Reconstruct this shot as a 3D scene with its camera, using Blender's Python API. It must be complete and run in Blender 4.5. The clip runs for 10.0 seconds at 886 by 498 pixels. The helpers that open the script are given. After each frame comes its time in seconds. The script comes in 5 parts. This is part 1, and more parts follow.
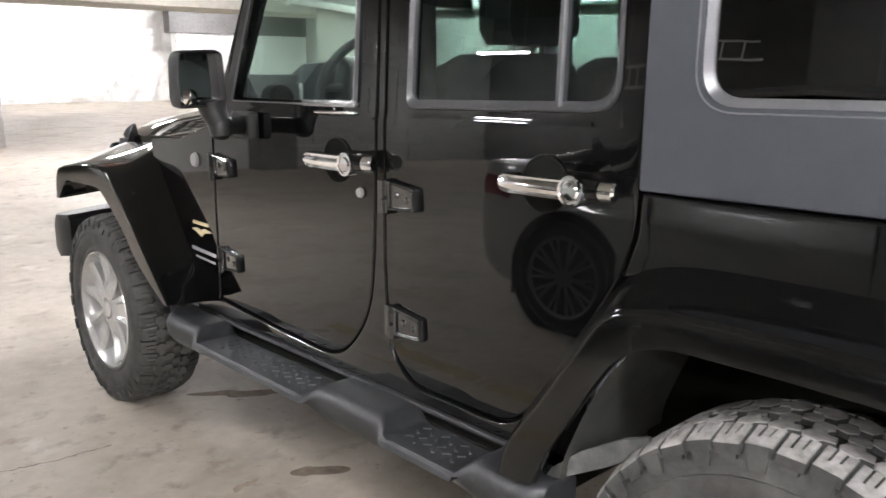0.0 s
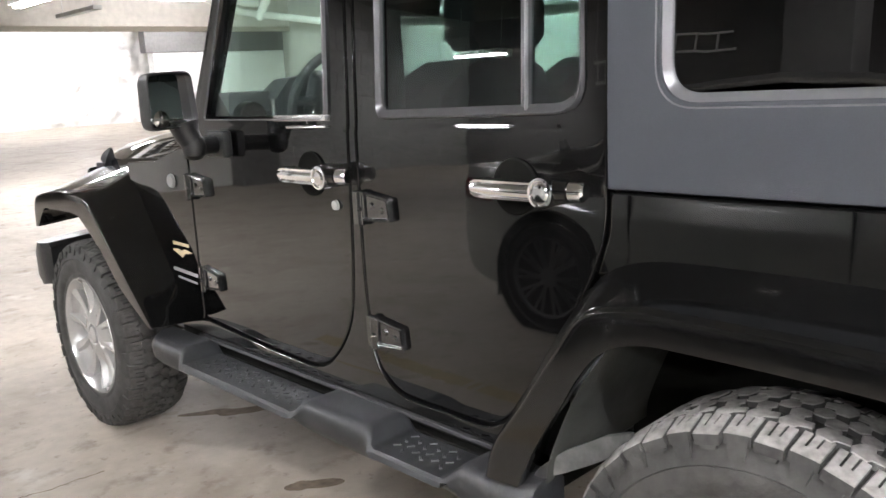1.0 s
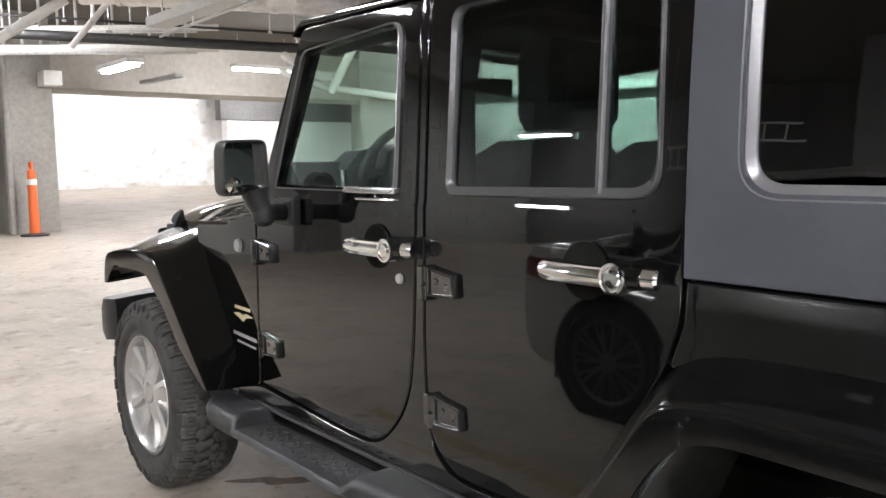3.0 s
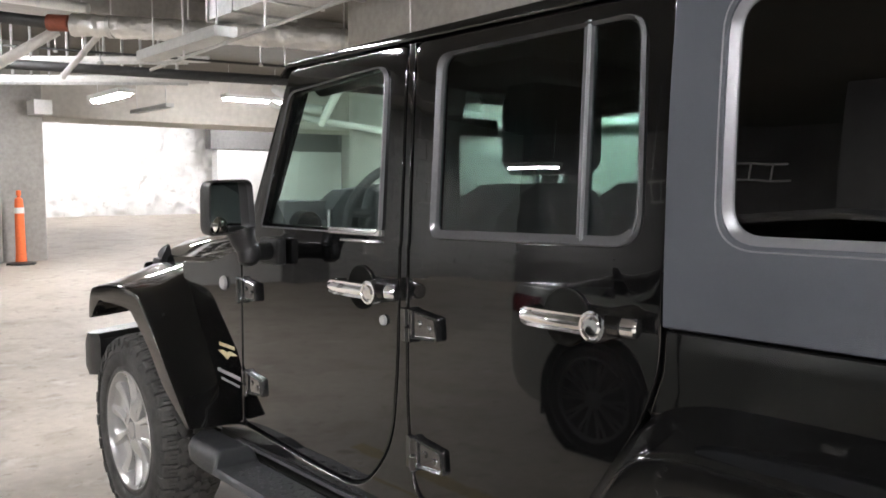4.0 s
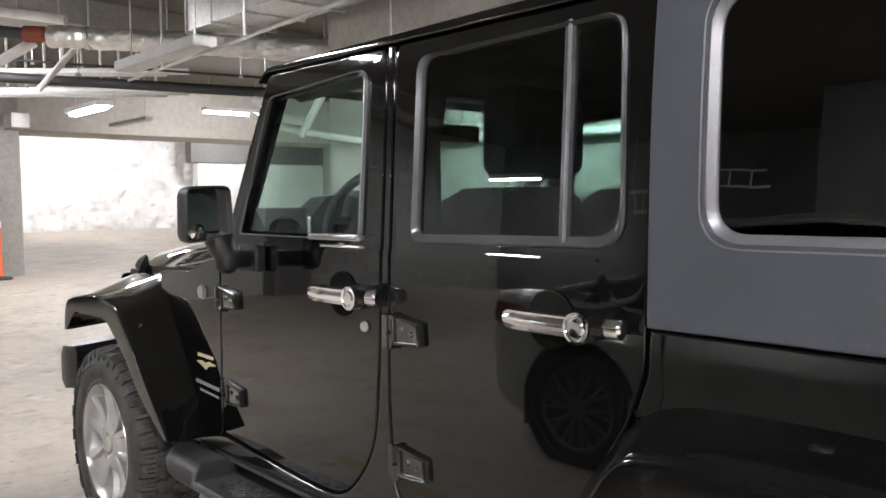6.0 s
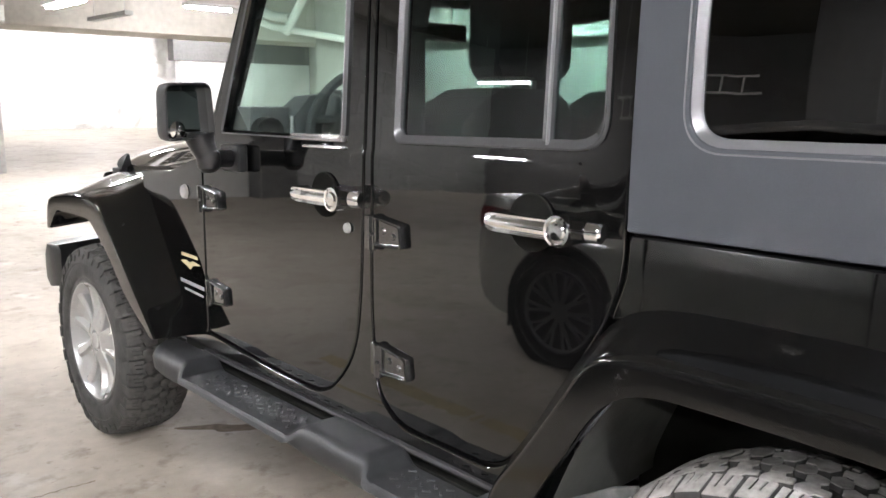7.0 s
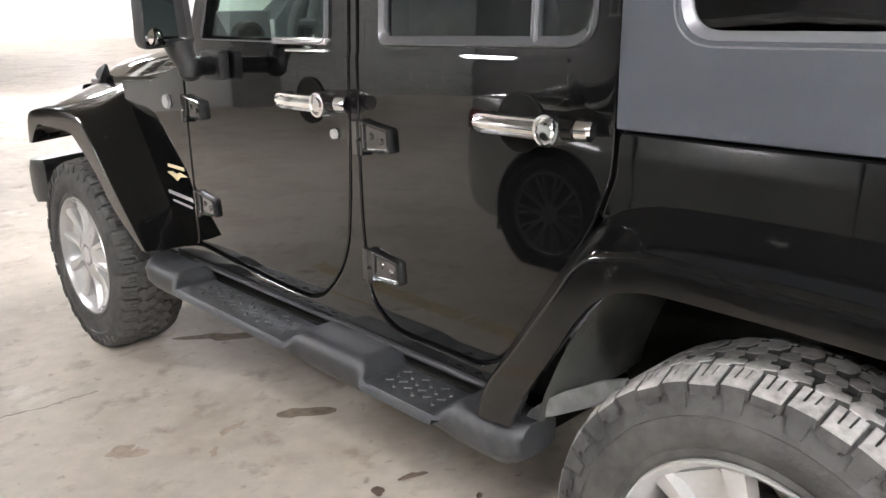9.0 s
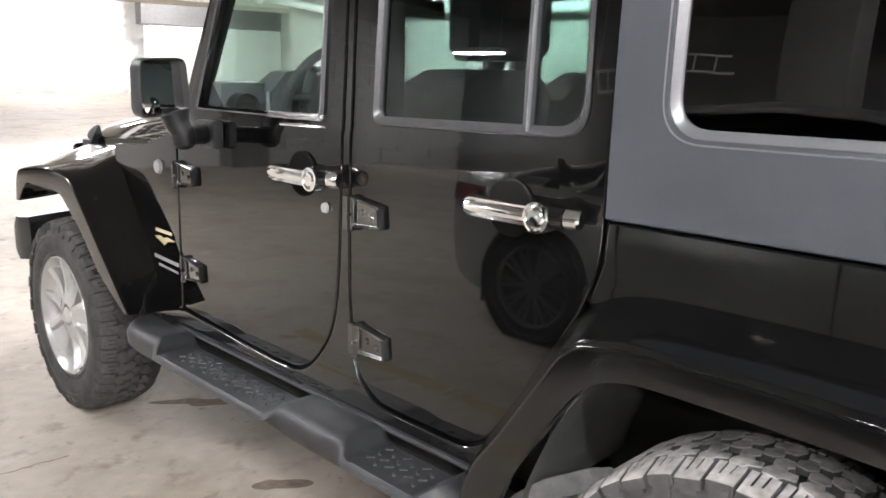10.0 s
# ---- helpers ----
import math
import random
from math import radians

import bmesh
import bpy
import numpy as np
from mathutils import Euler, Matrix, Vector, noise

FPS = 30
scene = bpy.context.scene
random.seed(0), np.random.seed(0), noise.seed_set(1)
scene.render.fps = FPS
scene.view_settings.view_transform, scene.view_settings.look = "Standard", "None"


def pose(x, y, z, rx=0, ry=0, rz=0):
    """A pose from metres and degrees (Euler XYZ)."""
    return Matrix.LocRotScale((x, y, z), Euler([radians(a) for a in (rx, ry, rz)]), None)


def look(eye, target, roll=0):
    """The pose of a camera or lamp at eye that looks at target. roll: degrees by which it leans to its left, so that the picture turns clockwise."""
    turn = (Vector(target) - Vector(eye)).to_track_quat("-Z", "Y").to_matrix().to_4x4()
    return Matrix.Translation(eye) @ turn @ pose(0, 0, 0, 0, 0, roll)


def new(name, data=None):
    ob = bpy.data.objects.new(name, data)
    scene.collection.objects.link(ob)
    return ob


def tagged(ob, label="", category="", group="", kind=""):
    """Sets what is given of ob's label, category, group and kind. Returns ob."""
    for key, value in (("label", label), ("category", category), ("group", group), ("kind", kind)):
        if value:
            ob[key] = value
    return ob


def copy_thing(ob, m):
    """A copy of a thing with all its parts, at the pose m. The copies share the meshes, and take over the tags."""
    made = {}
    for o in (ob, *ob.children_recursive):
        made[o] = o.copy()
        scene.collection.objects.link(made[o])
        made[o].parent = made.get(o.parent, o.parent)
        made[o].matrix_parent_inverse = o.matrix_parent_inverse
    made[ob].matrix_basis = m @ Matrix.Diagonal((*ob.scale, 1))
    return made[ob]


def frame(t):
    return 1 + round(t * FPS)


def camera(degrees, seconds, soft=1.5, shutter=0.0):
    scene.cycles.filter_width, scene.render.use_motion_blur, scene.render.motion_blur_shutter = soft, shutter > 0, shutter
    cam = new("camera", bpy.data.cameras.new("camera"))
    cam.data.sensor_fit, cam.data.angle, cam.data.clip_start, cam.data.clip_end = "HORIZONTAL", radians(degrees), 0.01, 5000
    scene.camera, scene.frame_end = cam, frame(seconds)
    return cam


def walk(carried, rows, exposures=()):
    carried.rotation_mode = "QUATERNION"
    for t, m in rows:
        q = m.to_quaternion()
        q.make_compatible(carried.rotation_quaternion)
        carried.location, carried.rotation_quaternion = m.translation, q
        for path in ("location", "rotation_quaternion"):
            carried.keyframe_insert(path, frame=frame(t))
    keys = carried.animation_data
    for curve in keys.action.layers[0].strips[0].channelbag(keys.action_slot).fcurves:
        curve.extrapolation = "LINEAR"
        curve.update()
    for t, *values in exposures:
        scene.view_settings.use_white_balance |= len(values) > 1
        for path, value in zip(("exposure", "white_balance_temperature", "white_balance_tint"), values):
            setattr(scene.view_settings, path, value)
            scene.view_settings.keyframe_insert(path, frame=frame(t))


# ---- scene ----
cam = camera(57.1, 10.0, shutter=0.5)
PATH = [
    (0, (-2.125, -0.616, 1.399), (-0.792, 0.815, 0.977), -0.07),
    (0.5, (-2.11, -0.66, 1.4), (-0.755, 0.751, 0.984), -1.93),
    (1, (-2.107, -0.644, 1.407), (-0.755, 0.771, 0.995), -3.18),
    (1.5, (-2.131, -0.638, 1.428), (-0.828, 0.835, 1.064), -3.78),
    (2, (-2.153, -0.626, 1.439), (-0.868, 0.898, 1.279), -2.78),
    (2.2, (-2.146, -0.62, 1.409), (-0.843, 0.883, 1.2), -2.16),
    (3.3, (-2.098, -0.603, 1.415), (-0.824, 0.922, 1.19), -0.32),
    (3.5, (-2.099, -0.612, 1.425), (-0.811, 0.902, 1.206), -0.07),
    (4, (-2.099, -0.622, 1.447), (-0.798, 0.889, 1.291), -0.22),
    (4.5, (-2.077, -0.627, 1.45), (-0.752, 0.867, 1.344), -0.81),
    (5, (-2.075, -0.62, 1.445), (-0.75, 0.877, 1.377), -1.07),
    (5.2, (-2.068, -0.612, 1.442), (-0.726, 0.867, 1.349), -1.39),
    (6.3, (-2.083, -0.604, 1.42), (-0.753, 0.881, 1.255), -0.0),
    (6.5, (-2.079, -0.605, 1.422), (-0.739, 0.856, 1.16), 0.29),
    (7, (-2.069, -0.609, 1.416), (-0.731, 0.834, 1.06), 0.33),
    (7.5, (-2.073, -0.608, 1.417), (-0.724, 0.803, 0.984), 0.36),
    (8, (-2.075, -0.599, 1.408), (-0.757, 0.816, 0.897), -0.4),
    (8.5, (-2.086, -0.609, 1.41), (-0.787, 0.813, 0.871), -0.78),
    (9, (-2.071, -0.61, 1.409), (-0.752, 0.778, 0.83), -1.08),
    (9.5, (-2.071, -0.603, 1.434), (-0.742, 0.811, 0.952), -0.88),
    (10, (-2.084, -0.601, 1.448), (-0.705, 0.783, 1.019), 1.2),
]
EXPOSURES = ((0, 0.68), (1, 0.82), (1.5, 0.82), (2, 0.46), (3.5, 0.54), (4.5, 0.32), (5.2, 0.32), (6.3, 0.38), (6.6, 0.52), (7, 0.96), (8, 1.0), (9, 1.0), (10, 1.03))
walk(cam, [(t, look(eye, target, roll)) for t, eye, target, roll in PATH], EXPOSURES)


# ---- light ----
world = bpy.data.worlds.new("world")
world.use_nodes = True
world.node_tree.nodes["Background"].inputs[0].default_value = (0.9, 0.95, 1.0, 1)
world.node_tree.nodes["Background"].inputs[1].default_value = 0.02
scene.world = world

TUBE_POWER = 260.0


# ---- materials ----
def material(name, color, rough=0.5, metal=0.0, vary=0.12, grain=30.0, stain=2.0, bump=0.0, bump_scale=200.0, coat=0.0, spec=0.5, rough_vary=0.08):
    """A procedural surface: two scales of noise vary the colour and the roughness; fine noise gives the relief."""
    m = bpy.data.materials.new(name)
    m.use_nodes = True
    nt = m.node_tree
    b = nt.nodes["Principled BSDF"]
    tc = nt.nodes.new("ShaderNodeTexCoord")
    n1 = nt.nodes.new("ShaderNodeTexNoise")
    n2 = nt.nodes.new("ShaderNodeTexNoise")
    n1.inputs["Scale"].default_value, n1.inputs["Detail"].default_value = grain, 6
    n2.inputs["Scale"].default_value, n2.inputs["Detail"].default_value = stain, 5
    nt.links.new(tc.outputs["Object"], n1.inputs["Vector"])
    nt.links.new(tc.outputs["Object"], n2.inputs["Vector"])
    mx = nt.nodes.new("ShaderNodeMath")
    mx.operation = "ADD"
    nt.links.new(n1.outputs["Fac"], mx.inputs[0])
    nt.links.new(n2.outputs["Fac"], mx.inputs[1])
    ramp = nt.nodes.new("ShaderNodeMapRange")
    ramp.inputs["From Min"].default_value, ramp.inputs["From Max"].default_value = 0.65, 1.35
    ramp.inputs["To Min"].default_value, ramp.inputs["To Max"].default_value = 0, 1
    nt.links.new(mx.outputs[0], ramp.inputs["Value"])
    mix = nt.nodes.new("ShaderNodeMix")
    mix.data_type = "RGBA"
    mix.inputs["A"].default_value = (*[c * (1 - vary) for c in color], 1)
    mix.inputs["B"].default_value = (*[min(1, c * (1 + vary)) for c in color], 1)
    nt.links.new(ramp.outputs[0], mix.inputs["Factor"])
    nt.links.new(mix.outputs["Result"], b.inputs["Base Color"])
    rr = nt.nodes.new("ShaderNodeMapRange")
    rr.inputs["To Min"].default_value, rr.inputs["To Max"].default_value = max(0.0, rough - rough_vary * rough), min(1, rough + rough_vary * rough)
    nt.links.new(n2.outputs["Fac"], rr.inputs["Value"])
    nt.links.new(rr.outputs[0], b.inputs["Roughness"])
    b.inputs["Metallic"].default_value = metal
    b.inputs["Specular IOR Level"].default_value = spec
    b.inputs["Coat Weight"].default_value = coat
    b.inputs["Coat Roughness"].default_value = 0.03
    if bump:
        n3 = nt.nodes.new("ShaderNodeTexNoise")
        n3.inputs["Scale"].default_value, n3.inputs["Detail"].default_value = bump_scale, 4
        nt.links.new(tc.outputs["Object"], n3.inputs["Vector"])
        bp = nt.nodes.new("ShaderNodeBump")
        bp.inputs["Strength"].default_value, bp.inputs["Distance"].default_value = bump, 0.004
        nt.links.new(n3.outputs["Fac"], bp.inputs["Height"])
        nt.links.new(bp.outputs[0], b.inputs["Normal"])
    return m


def glow(name, color, power):
    m = bpy.data.materials.new(name)
    m.use_nodes = True
    b = m.node_tree.nodes["Principled BSDF"]
    b.inputs["Base Color"].default_value = (0.9, 0.9, 0.9, 1)
    b.inputs["Emission Color"].default_value = (*color, 1)
    b.inputs["Emission Strength"].default_value = power
    return m


def pane_glass(name, tint, face=0.05):
    """Thin window glass: a tinted see-through sheet with a reflection that grows at grazing angles."""
    m = bpy.data.materials.new(name)
    m.use_nodes = True
    nt = m.node_tree
    nt.nodes.remove(nt.nodes["Principled BSDF"])
    out = nt.nodes["Material Output"]
    tr, gl, mx, lw, pw, ml = (nt.nodes.new("ShaderNode" + k) for k in ("BsdfTransparent", "BsdfGlossy", "MixShader", "LayerWeight", "Math", "Math"))
    tr.inputs[0].default_value = (*tint, 1)
    gl.inputs["Roughness"].default_value = 0.0
    pw.operation, ml.operation = "POWER", "MULTIPLY_ADD"
    pw.inputs[1].default_value = 5.0
    ml.inputs[1].default_value, ml.inputs[2].default_value = 0.92, face
    nt.links.new(lw.outputs["Facing"], pw.inputs[0])
    nt.links.new(pw.outputs[0], ml.inputs[0])
    nt.links.new(ml.outputs[0], mx.inputs[0])
    nt.links.new(tr.outputs[0], mx.inputs[1])
    nt.links.new(gl.outputs[0], mx.inputs[2])
    nt.links.new(mx.outputs[0], out.inputs[0])
    return m


PAINT = material("black_paint", (0.003, 0.003, 0.003), rough=0.03, vary=0.1, bump=0.006, bump_scale=5.0, rough_vary=0.3, coat=0.4)
TRIM = material("flare_plastic", (0.004, 0.004, 0.004), rough=0.05, vary=0.3, grain=90, bump=0.01, bump_scale=300, rough_vary=0.4)
PLASTIC = material("black_plastic", (0.012, 0.012, 0.0125), rough=0.36, vary=0.2, bump=0.15, bump_scale=900)
STEP = material("step_plastic", (0.024, 0.025, 0.027), rough=0.46, vary=0.25, grain=60, stain=6, bump=0.2, bump_scale=700)
HARDTOP = material("hardtop_grain", (0.033, 0.037, 0.0445), rough=0.58, vary=0.16, grain=420, bump=0.35, bump_scale=700)
# Matt near-black, also used to paint shaded hollows and gaps dark.
WELL = material("wheel_well_lining", (0.008, 0.008, 0.007), rough=0.9, vary=0.3, spec=0.08)
# Paler copy of the well liner: the lit lower band, painted in.
LITLINER = material("lit_dusty_liner", (0.085, 0.085, 0.082), rough=0.8, vary=0.4, grain=40, stain=10, bump=0.2, bump_scale=200)
# Darker copy, toned for the liner's shaded upper part.
LINER = material("dusty_well_liner", (0.032, 0.033, 0.029), rough=0.8, vary=0.4, grain=18, stain=7, bump=0.2, bump_scale=150)
HINGE = material("hinge_paint", (0.012, 0.012, 0.012), rough=0.15, vary=0.25, coat=1.0, spec=0.8)
# Window edges: hardtop plastic made paler and part metal to look lit.
PALEEDGE = material("pale_edge_plastic", (0.15, 0.15, 0.155), rough=0.3, metal=0.35, vary=0.06, grain=120)
SEAL = material("grey_window_seal", (0.085, 0.085, 0.088), rough=0.24, metal=0.3, vary=0.12, grain=120)
RUBBER = material("tyre_rubber", (0.036, 0.0345, 0.0325), rough=0.75, vary=0.6, grain=26, stain=9, bump=0.5, bump_scale=90)
# Rear tread tops: dust, paled further to look lit.
LITDUST = material("lit_dusty_tread", (0.25, 0.238, 0.226), rough=0.9, vary=0.45, grain=60, stain=14, bump=0.3, bump_scale=300)
# Front tread tops: a darker copy, with their shade in the colour.
SHADEDTREAD = material("shaded_tread_rubber", (0.055, 0.0525, 0.049), rough=0.85, vary=0.4, grain=60, stain=14, bump=0.3, bump_scale=300)
TREAD = material("tread_rubber", (0.042, 0.040, 0.038), rough=0.9, vary=0.4, grain=60, stain=14, bump=0.3, bump_scale=300)
SILVER = material("painted_alloy", (0.50, 0.495, 0.485), rough=0.25, metal=0.55, vary=0.06, grain=60)
CHROME = material("chrome", (0.91, 0.92, 0.93), rough=0.07, metal=1.0, vary=0.03, bump=0.02, bump_scale=60)
STEEL = material("galvanised_steel", (0.66, 0.66, 0.65), rough=0.36, metal=0.8, vary=0.22, grain=25, stain=3, bump=0.1, bump_scale=40)
FOIL = material("foil_wrap", (0.75, 0.74, 0.72), rough=0.3, metal=0.8, vary=0.12, grain=20, bump=1.0, bump_scale=30)
IRON = material("dark_pipe_paint", (0.03, 0.03, 0.03), rough=0.5, vary=0.3, grain=30)
DARKIRON = material("brake_iron", (0.07, 0.066, 0.062), rough=0.55, metal=0.5, vary=0.3, grain=40)
DULLBOX = material("dull_enamel", (0.46, 0.46, 0.44), rough=0.5, vary=0.15)
WHITEPIPE = material("white_pipe", (0.75, 0.74, 0.71), rough=0.45, vary=0.1)
RUST = material("red_coupling", (0.24, 0.06, 0.03), rough=0.6, vary=0.3)
CONCRETE = material("cast_concrete", (0.36, 0.345, 0.32), rough=0.85, vary=0.18, grain=18, stain=1.2, bump=0.5, bump_scale=60)
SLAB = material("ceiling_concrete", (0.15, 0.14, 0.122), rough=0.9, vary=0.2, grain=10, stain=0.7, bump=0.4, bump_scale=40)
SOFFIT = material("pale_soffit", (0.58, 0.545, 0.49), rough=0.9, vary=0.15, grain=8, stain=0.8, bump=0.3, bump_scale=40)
BLOCKWALL = material("block_wall_paint", (0.50, 0.50, 0.48), rough=0.85, vary=0.25, grain=9, stain=0.6, bump=0.4, bump_scale=40)
WHITEWALL = material("white_shotcrete", (0.82, 0.81, 0.79), rough=0.9, vary=0.1, grain=3, stain=0.8, bump=0.8, bump_scale=12)
WHITECOAT = material("white_wall_paint", (0.74, 0.73, 0.70), rough=0.7, vary=0.08, grain=8, stain=0.8, bump=0.2, bump_scale=40)
PATCHWALL = material("bare_block", (0.17, 0.165, 0.16), rough=0.9, vary=0.2, grain=12, stain=1.5, bump=0.4)
ORANGE = material("orange_plastic", (0.85, 0.17, 0.05), rough=0.5, vary=0.1)
WHITEBAND = material("white_band", (0.8, 0.8, 0.8), rough=0.4, vary=0.06)
CLOTH = material("seat_cloth", (0.016, 0.016, 0.017), rough=0.9, vary=0.25, grain=200, bump=0.4, bump_scale=600)
DASH = material("dash_plastic", (0.055, 0.057, 0.06), rough=0.6, vary=0.2, bump=0.2, bump_scale=800)
HEADLINER = material("dark_lining", (0.03, 0.03, 0.03), rough=0.95, vary=0.2)
MIRROR = material("mirror_glass", (0.9, 0.9, 0.9), rough=0.01, metal=1.0, vary=0.0)
YELLOW = material("gold_decal", (0.56, 0.48, 0.29), rough=0.4, vary=0.1)
DECAL = material("silver_decal", (0.42, 0.42, 0.42), rough=0.35, metal=0.4, vary=0.08)
# Bright metal for painted highlights: the sill strips and the saloon's roof edge.
GLINTSTRIP = material("glint_strip_metal", (0.66, 0.66, 0.66), rough=0.22, metal=0.8, vary=0.08)
GREYCAR = material("grey_car_paint", (0.245, 0.25, 0.23), rough=0.28, metal=0.15, vary=0.06, coat=1.0)
WHITECAR = material("white_car_paint", (0.78, 0.78, 0.77), rough=0.25, vary=0.04, coat=1.0)
BLACKRIM = material("black_alloy", (0.09, 0.09, 0.092), rough=0.25, metal=0.8, vary=0.15)
TAIL = material("red_lens", (0.16, 0.008, 0.01), rough=0.08, vary=0.1, coat=1.0)
LIGHTGLASS = pane_glass("light_tint_glass", (0.86, 0.965, 0.925))
DARKGLASS = pane_glass("dark_tint_glass", (0.31, 0.385, 0.368), 0.055)
QUARTERGLASS = pane_glass("deep_tint_glass", (0.05, 0.053, 0.053), 0.085)
CARGLASS = pane_glass("sedan_tint_glass", (0.06, 0.06, 0.06))
GLOW = glow("lamp_tube", (0.99, 0.985, 1.02), TUBE_POWER)


def stained(m, marks):
    """Adds noise-shaped stains to a surface: scale, the noise's range, colour and strength of each."""
    nt = m.node_tree
    b = nt.nodes["Principled BSDF"]
    src = b.inputs["Base Color"].links[0].from_socket
    tc = nt.nodes.new("ShaderNodeTexCoord")
    last = src
    for scale, lo, hi, tone, amount in marks:
        n = nt.nodes.new("ShaderNodeTexNoise")
        n.inputs["Scale"].default_value, n.inputs["Detail"].default_value, n.inputs["Roughness"].default_value = scale, 5, 0.6
        nt.links.new(tc.outputs["Object"], n.inputs["Vector"])
        r = nt.nodes.new("ShaderNodeMapRange")
        r.inputs["From Min"].default_value, r.inputs["From Max"].default_value, r.inputs["To Max"].default_value = lo, hi, amount
        nt.links.new(n.outputs["Fac"], r.inputs["Value"])
        x = nt.nodes.new("ShaderNodeMix")
        x.data_type = "RGBA"
        nt.links.new(r.outputs[0], x.inputs["Factor"])
        nt.links.new(last, x.inputs["A"])
        x.inputs["B"].default_value = tone
        last = x.outputs["Result"]
    nt.links.new(last, b.inputs["Base Color"])
    return m


FLOOR = stained(
    material("garage_floor", (0.445, 0.394, 0.332), rough=0.62, vary=0.14, grain=14, stain=0.9, bump=0.15, bump_scale=50),
    ((1.9, 0.50, 0.72, (0.27, 0.215, 0.16, 1), 0.65), (6.5, 0.57, 0.74, (0.20, 0.152, 0.11, 1), 0.75), (0.45, 0.5, 0.8, (0.36, 0.33, 0.29, 1), 0.55), (17.0, 0.62, 0.73, (0.17, 0.13, 0.10, 1), 0.7), (60.0, 0.62, 0.75, (0.26, 0.22, 0.18, 1), 0.5), (3.3, 0.60, 0.72, (0.60, 0.57, 0.53, 1), 0.6)),
)
# White wall: grey stains, plus dark specks painted in for shaded pits.
stained(WHITEWALL, ((1.3, 0.60, 0.70, (0.62, 0.60, 0.57, 1), 0.6), (3.0, 0.60, 0.68, (0.46, 0.44, 0.41, 1), 0.6), (9.0, 0.62, 0.70, (0.5, 0.48, 0.45, 1), 0.6)))
stained(CONCRETE, ((0.8, 0.55, 0.75, (0.24, 0.225, 0.205, 1), 0.6), (2.7, 0.62, 0.72, (0.48, 0.46, 0.43, 1), 0.5)))
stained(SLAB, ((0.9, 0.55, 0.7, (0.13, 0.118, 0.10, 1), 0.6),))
stained(STEP, ((9.0, 0.60, 0.72, (0.10, 0.098, 0.092, 1), 0.5),))
stained(TRIM, ((14.0, 0.66, 0.72, (0.05, 0.048, 0.045, 1), 0.35),))
OIL = material("oil_stain", (0.19, 0.15, 0.115), rough=0.75, spec=0.15, vary=0.4, grain=30, stain=8)
RUSTSTAIN = material("rust_stain", (0.335, 0.275, 0.21), rough=0.7, vary=0.25, grain=30, stain=8)
BAYLINE = material("worn_yellow_paint", (0.40, 0.31, 0.17), rough=0.7, vary=0.2, grain=40, stain=9)
LEAF = material("dry_leaf", (0.10, 0.07, 0.05), rough=0.8, vary=0.3)


# ---- mesh helpers ----
def finish(ob, bm, mats, angle=35):
    bmesh.ops.recalc_face_normals(bm, faces=bm.faces)
    me = ob.data
    bm.to_mesh(me)
    bm.free()
    for m in mats if isinstance(mats, (list, tuple)) else [mats]:
        me.materials.append(m)
    me.shade_smooth()
    me.set_sharp_from_angle(angle=radians(angle))
    if len(me.polygons) < 4000:
        ob.modifiers.new("normals", "WEIGHTED_NORMAL").keep_sharp = True


def part(name, bm, mat, parent=None, label="", angle=35):
    """Links bm, given in the world's metres, as one mesh object under parent."""
    ob = new(name, bpy.data.meshes.new(name))
    base, p = Vector(), parent
    while p:
        base += p.location
        p = p.parent
    bmesh.ops.translate(bm, vec=-base, verts=bm.verts)
    finish(ob, bm, mat, angle)
    ob.parent = parent
    if label:
        ob["label"] = label
    return ob


def thing(name, at, label, category, group="", kind=""):
    ob = new(name)
    ob.location = at
    ob.empty_display_size = 0.1
    return tagged(ob, label, category, group, kind)


def solid(name, bm, mat, label, category="", group="", kind="", angle=35):
    return tagged(part(name, bm, mat, None, "", angle), label, category, group, kind)


def add(bm, other):
    me = bpy.data.meshes.new("tmp")
    other.to_mesh(me)
    other.free()
    bm.from_mesh(me)
    bpy.data.meshes.remove(me)
    return bm


def bevel_sharp(bm, width, seg=2, angle=35):
    if width > 0:
        es = [e for e in bm.edges if len(e.link_faces) == 2 and e.calc_face_angle() > radians(angle)]
        bmesh.ops.bevel(bm, geom=es, offset=width, segments=seg, profile=0.6, affect="EDGES", clamp_overlap=True)
    return bm


def box(x0, x1, y0, y1, z0, z1, bev=0.005, seg=2):
    bm = bmesh.new()
    bmesh.ops.create_cube(bm, size=1, matrix=Matrix.Translation(((x0 + x1) / 2, (y0 + y1) / 2, (z0 + z1) / 2)) @ Matrix.Diagonal((abs(x1 - x0), abs(y1 - y0), abs(z1 - z0), 1)))
    return bevel_sharp(bm, bev, seg)


def turned(bm, m):
    bmesh.ops.transform(bm, matrix=m, verts=bm.verts)
    return bm


def rounded(poly, r, n=5):
    """The polygon with its corners rounded; r is one radius or one for each corner."""
    out, k = [], len(poly)
    for i, p in enumerate(poly):
        rad = r[i] if isinstance(r, (list, tuple)) else r
        p, a, b = Vector(p), Vector(poly[i - 1]), Vector(poly[(i + 1) % k])
        u, v = (a - p), (b - p)
        d = min(rad, u.length * 0.45, v.length * 0.45)
        p0, p1 = p + u.normalized() * d, p + v.normalized() * d
        for j in range(n + 1):
            s = j / n
            out.append(tuple(p0 * (1 - s) ** 2 + p * 2 * s * (1 - s) + p1 * s * s))
    return out


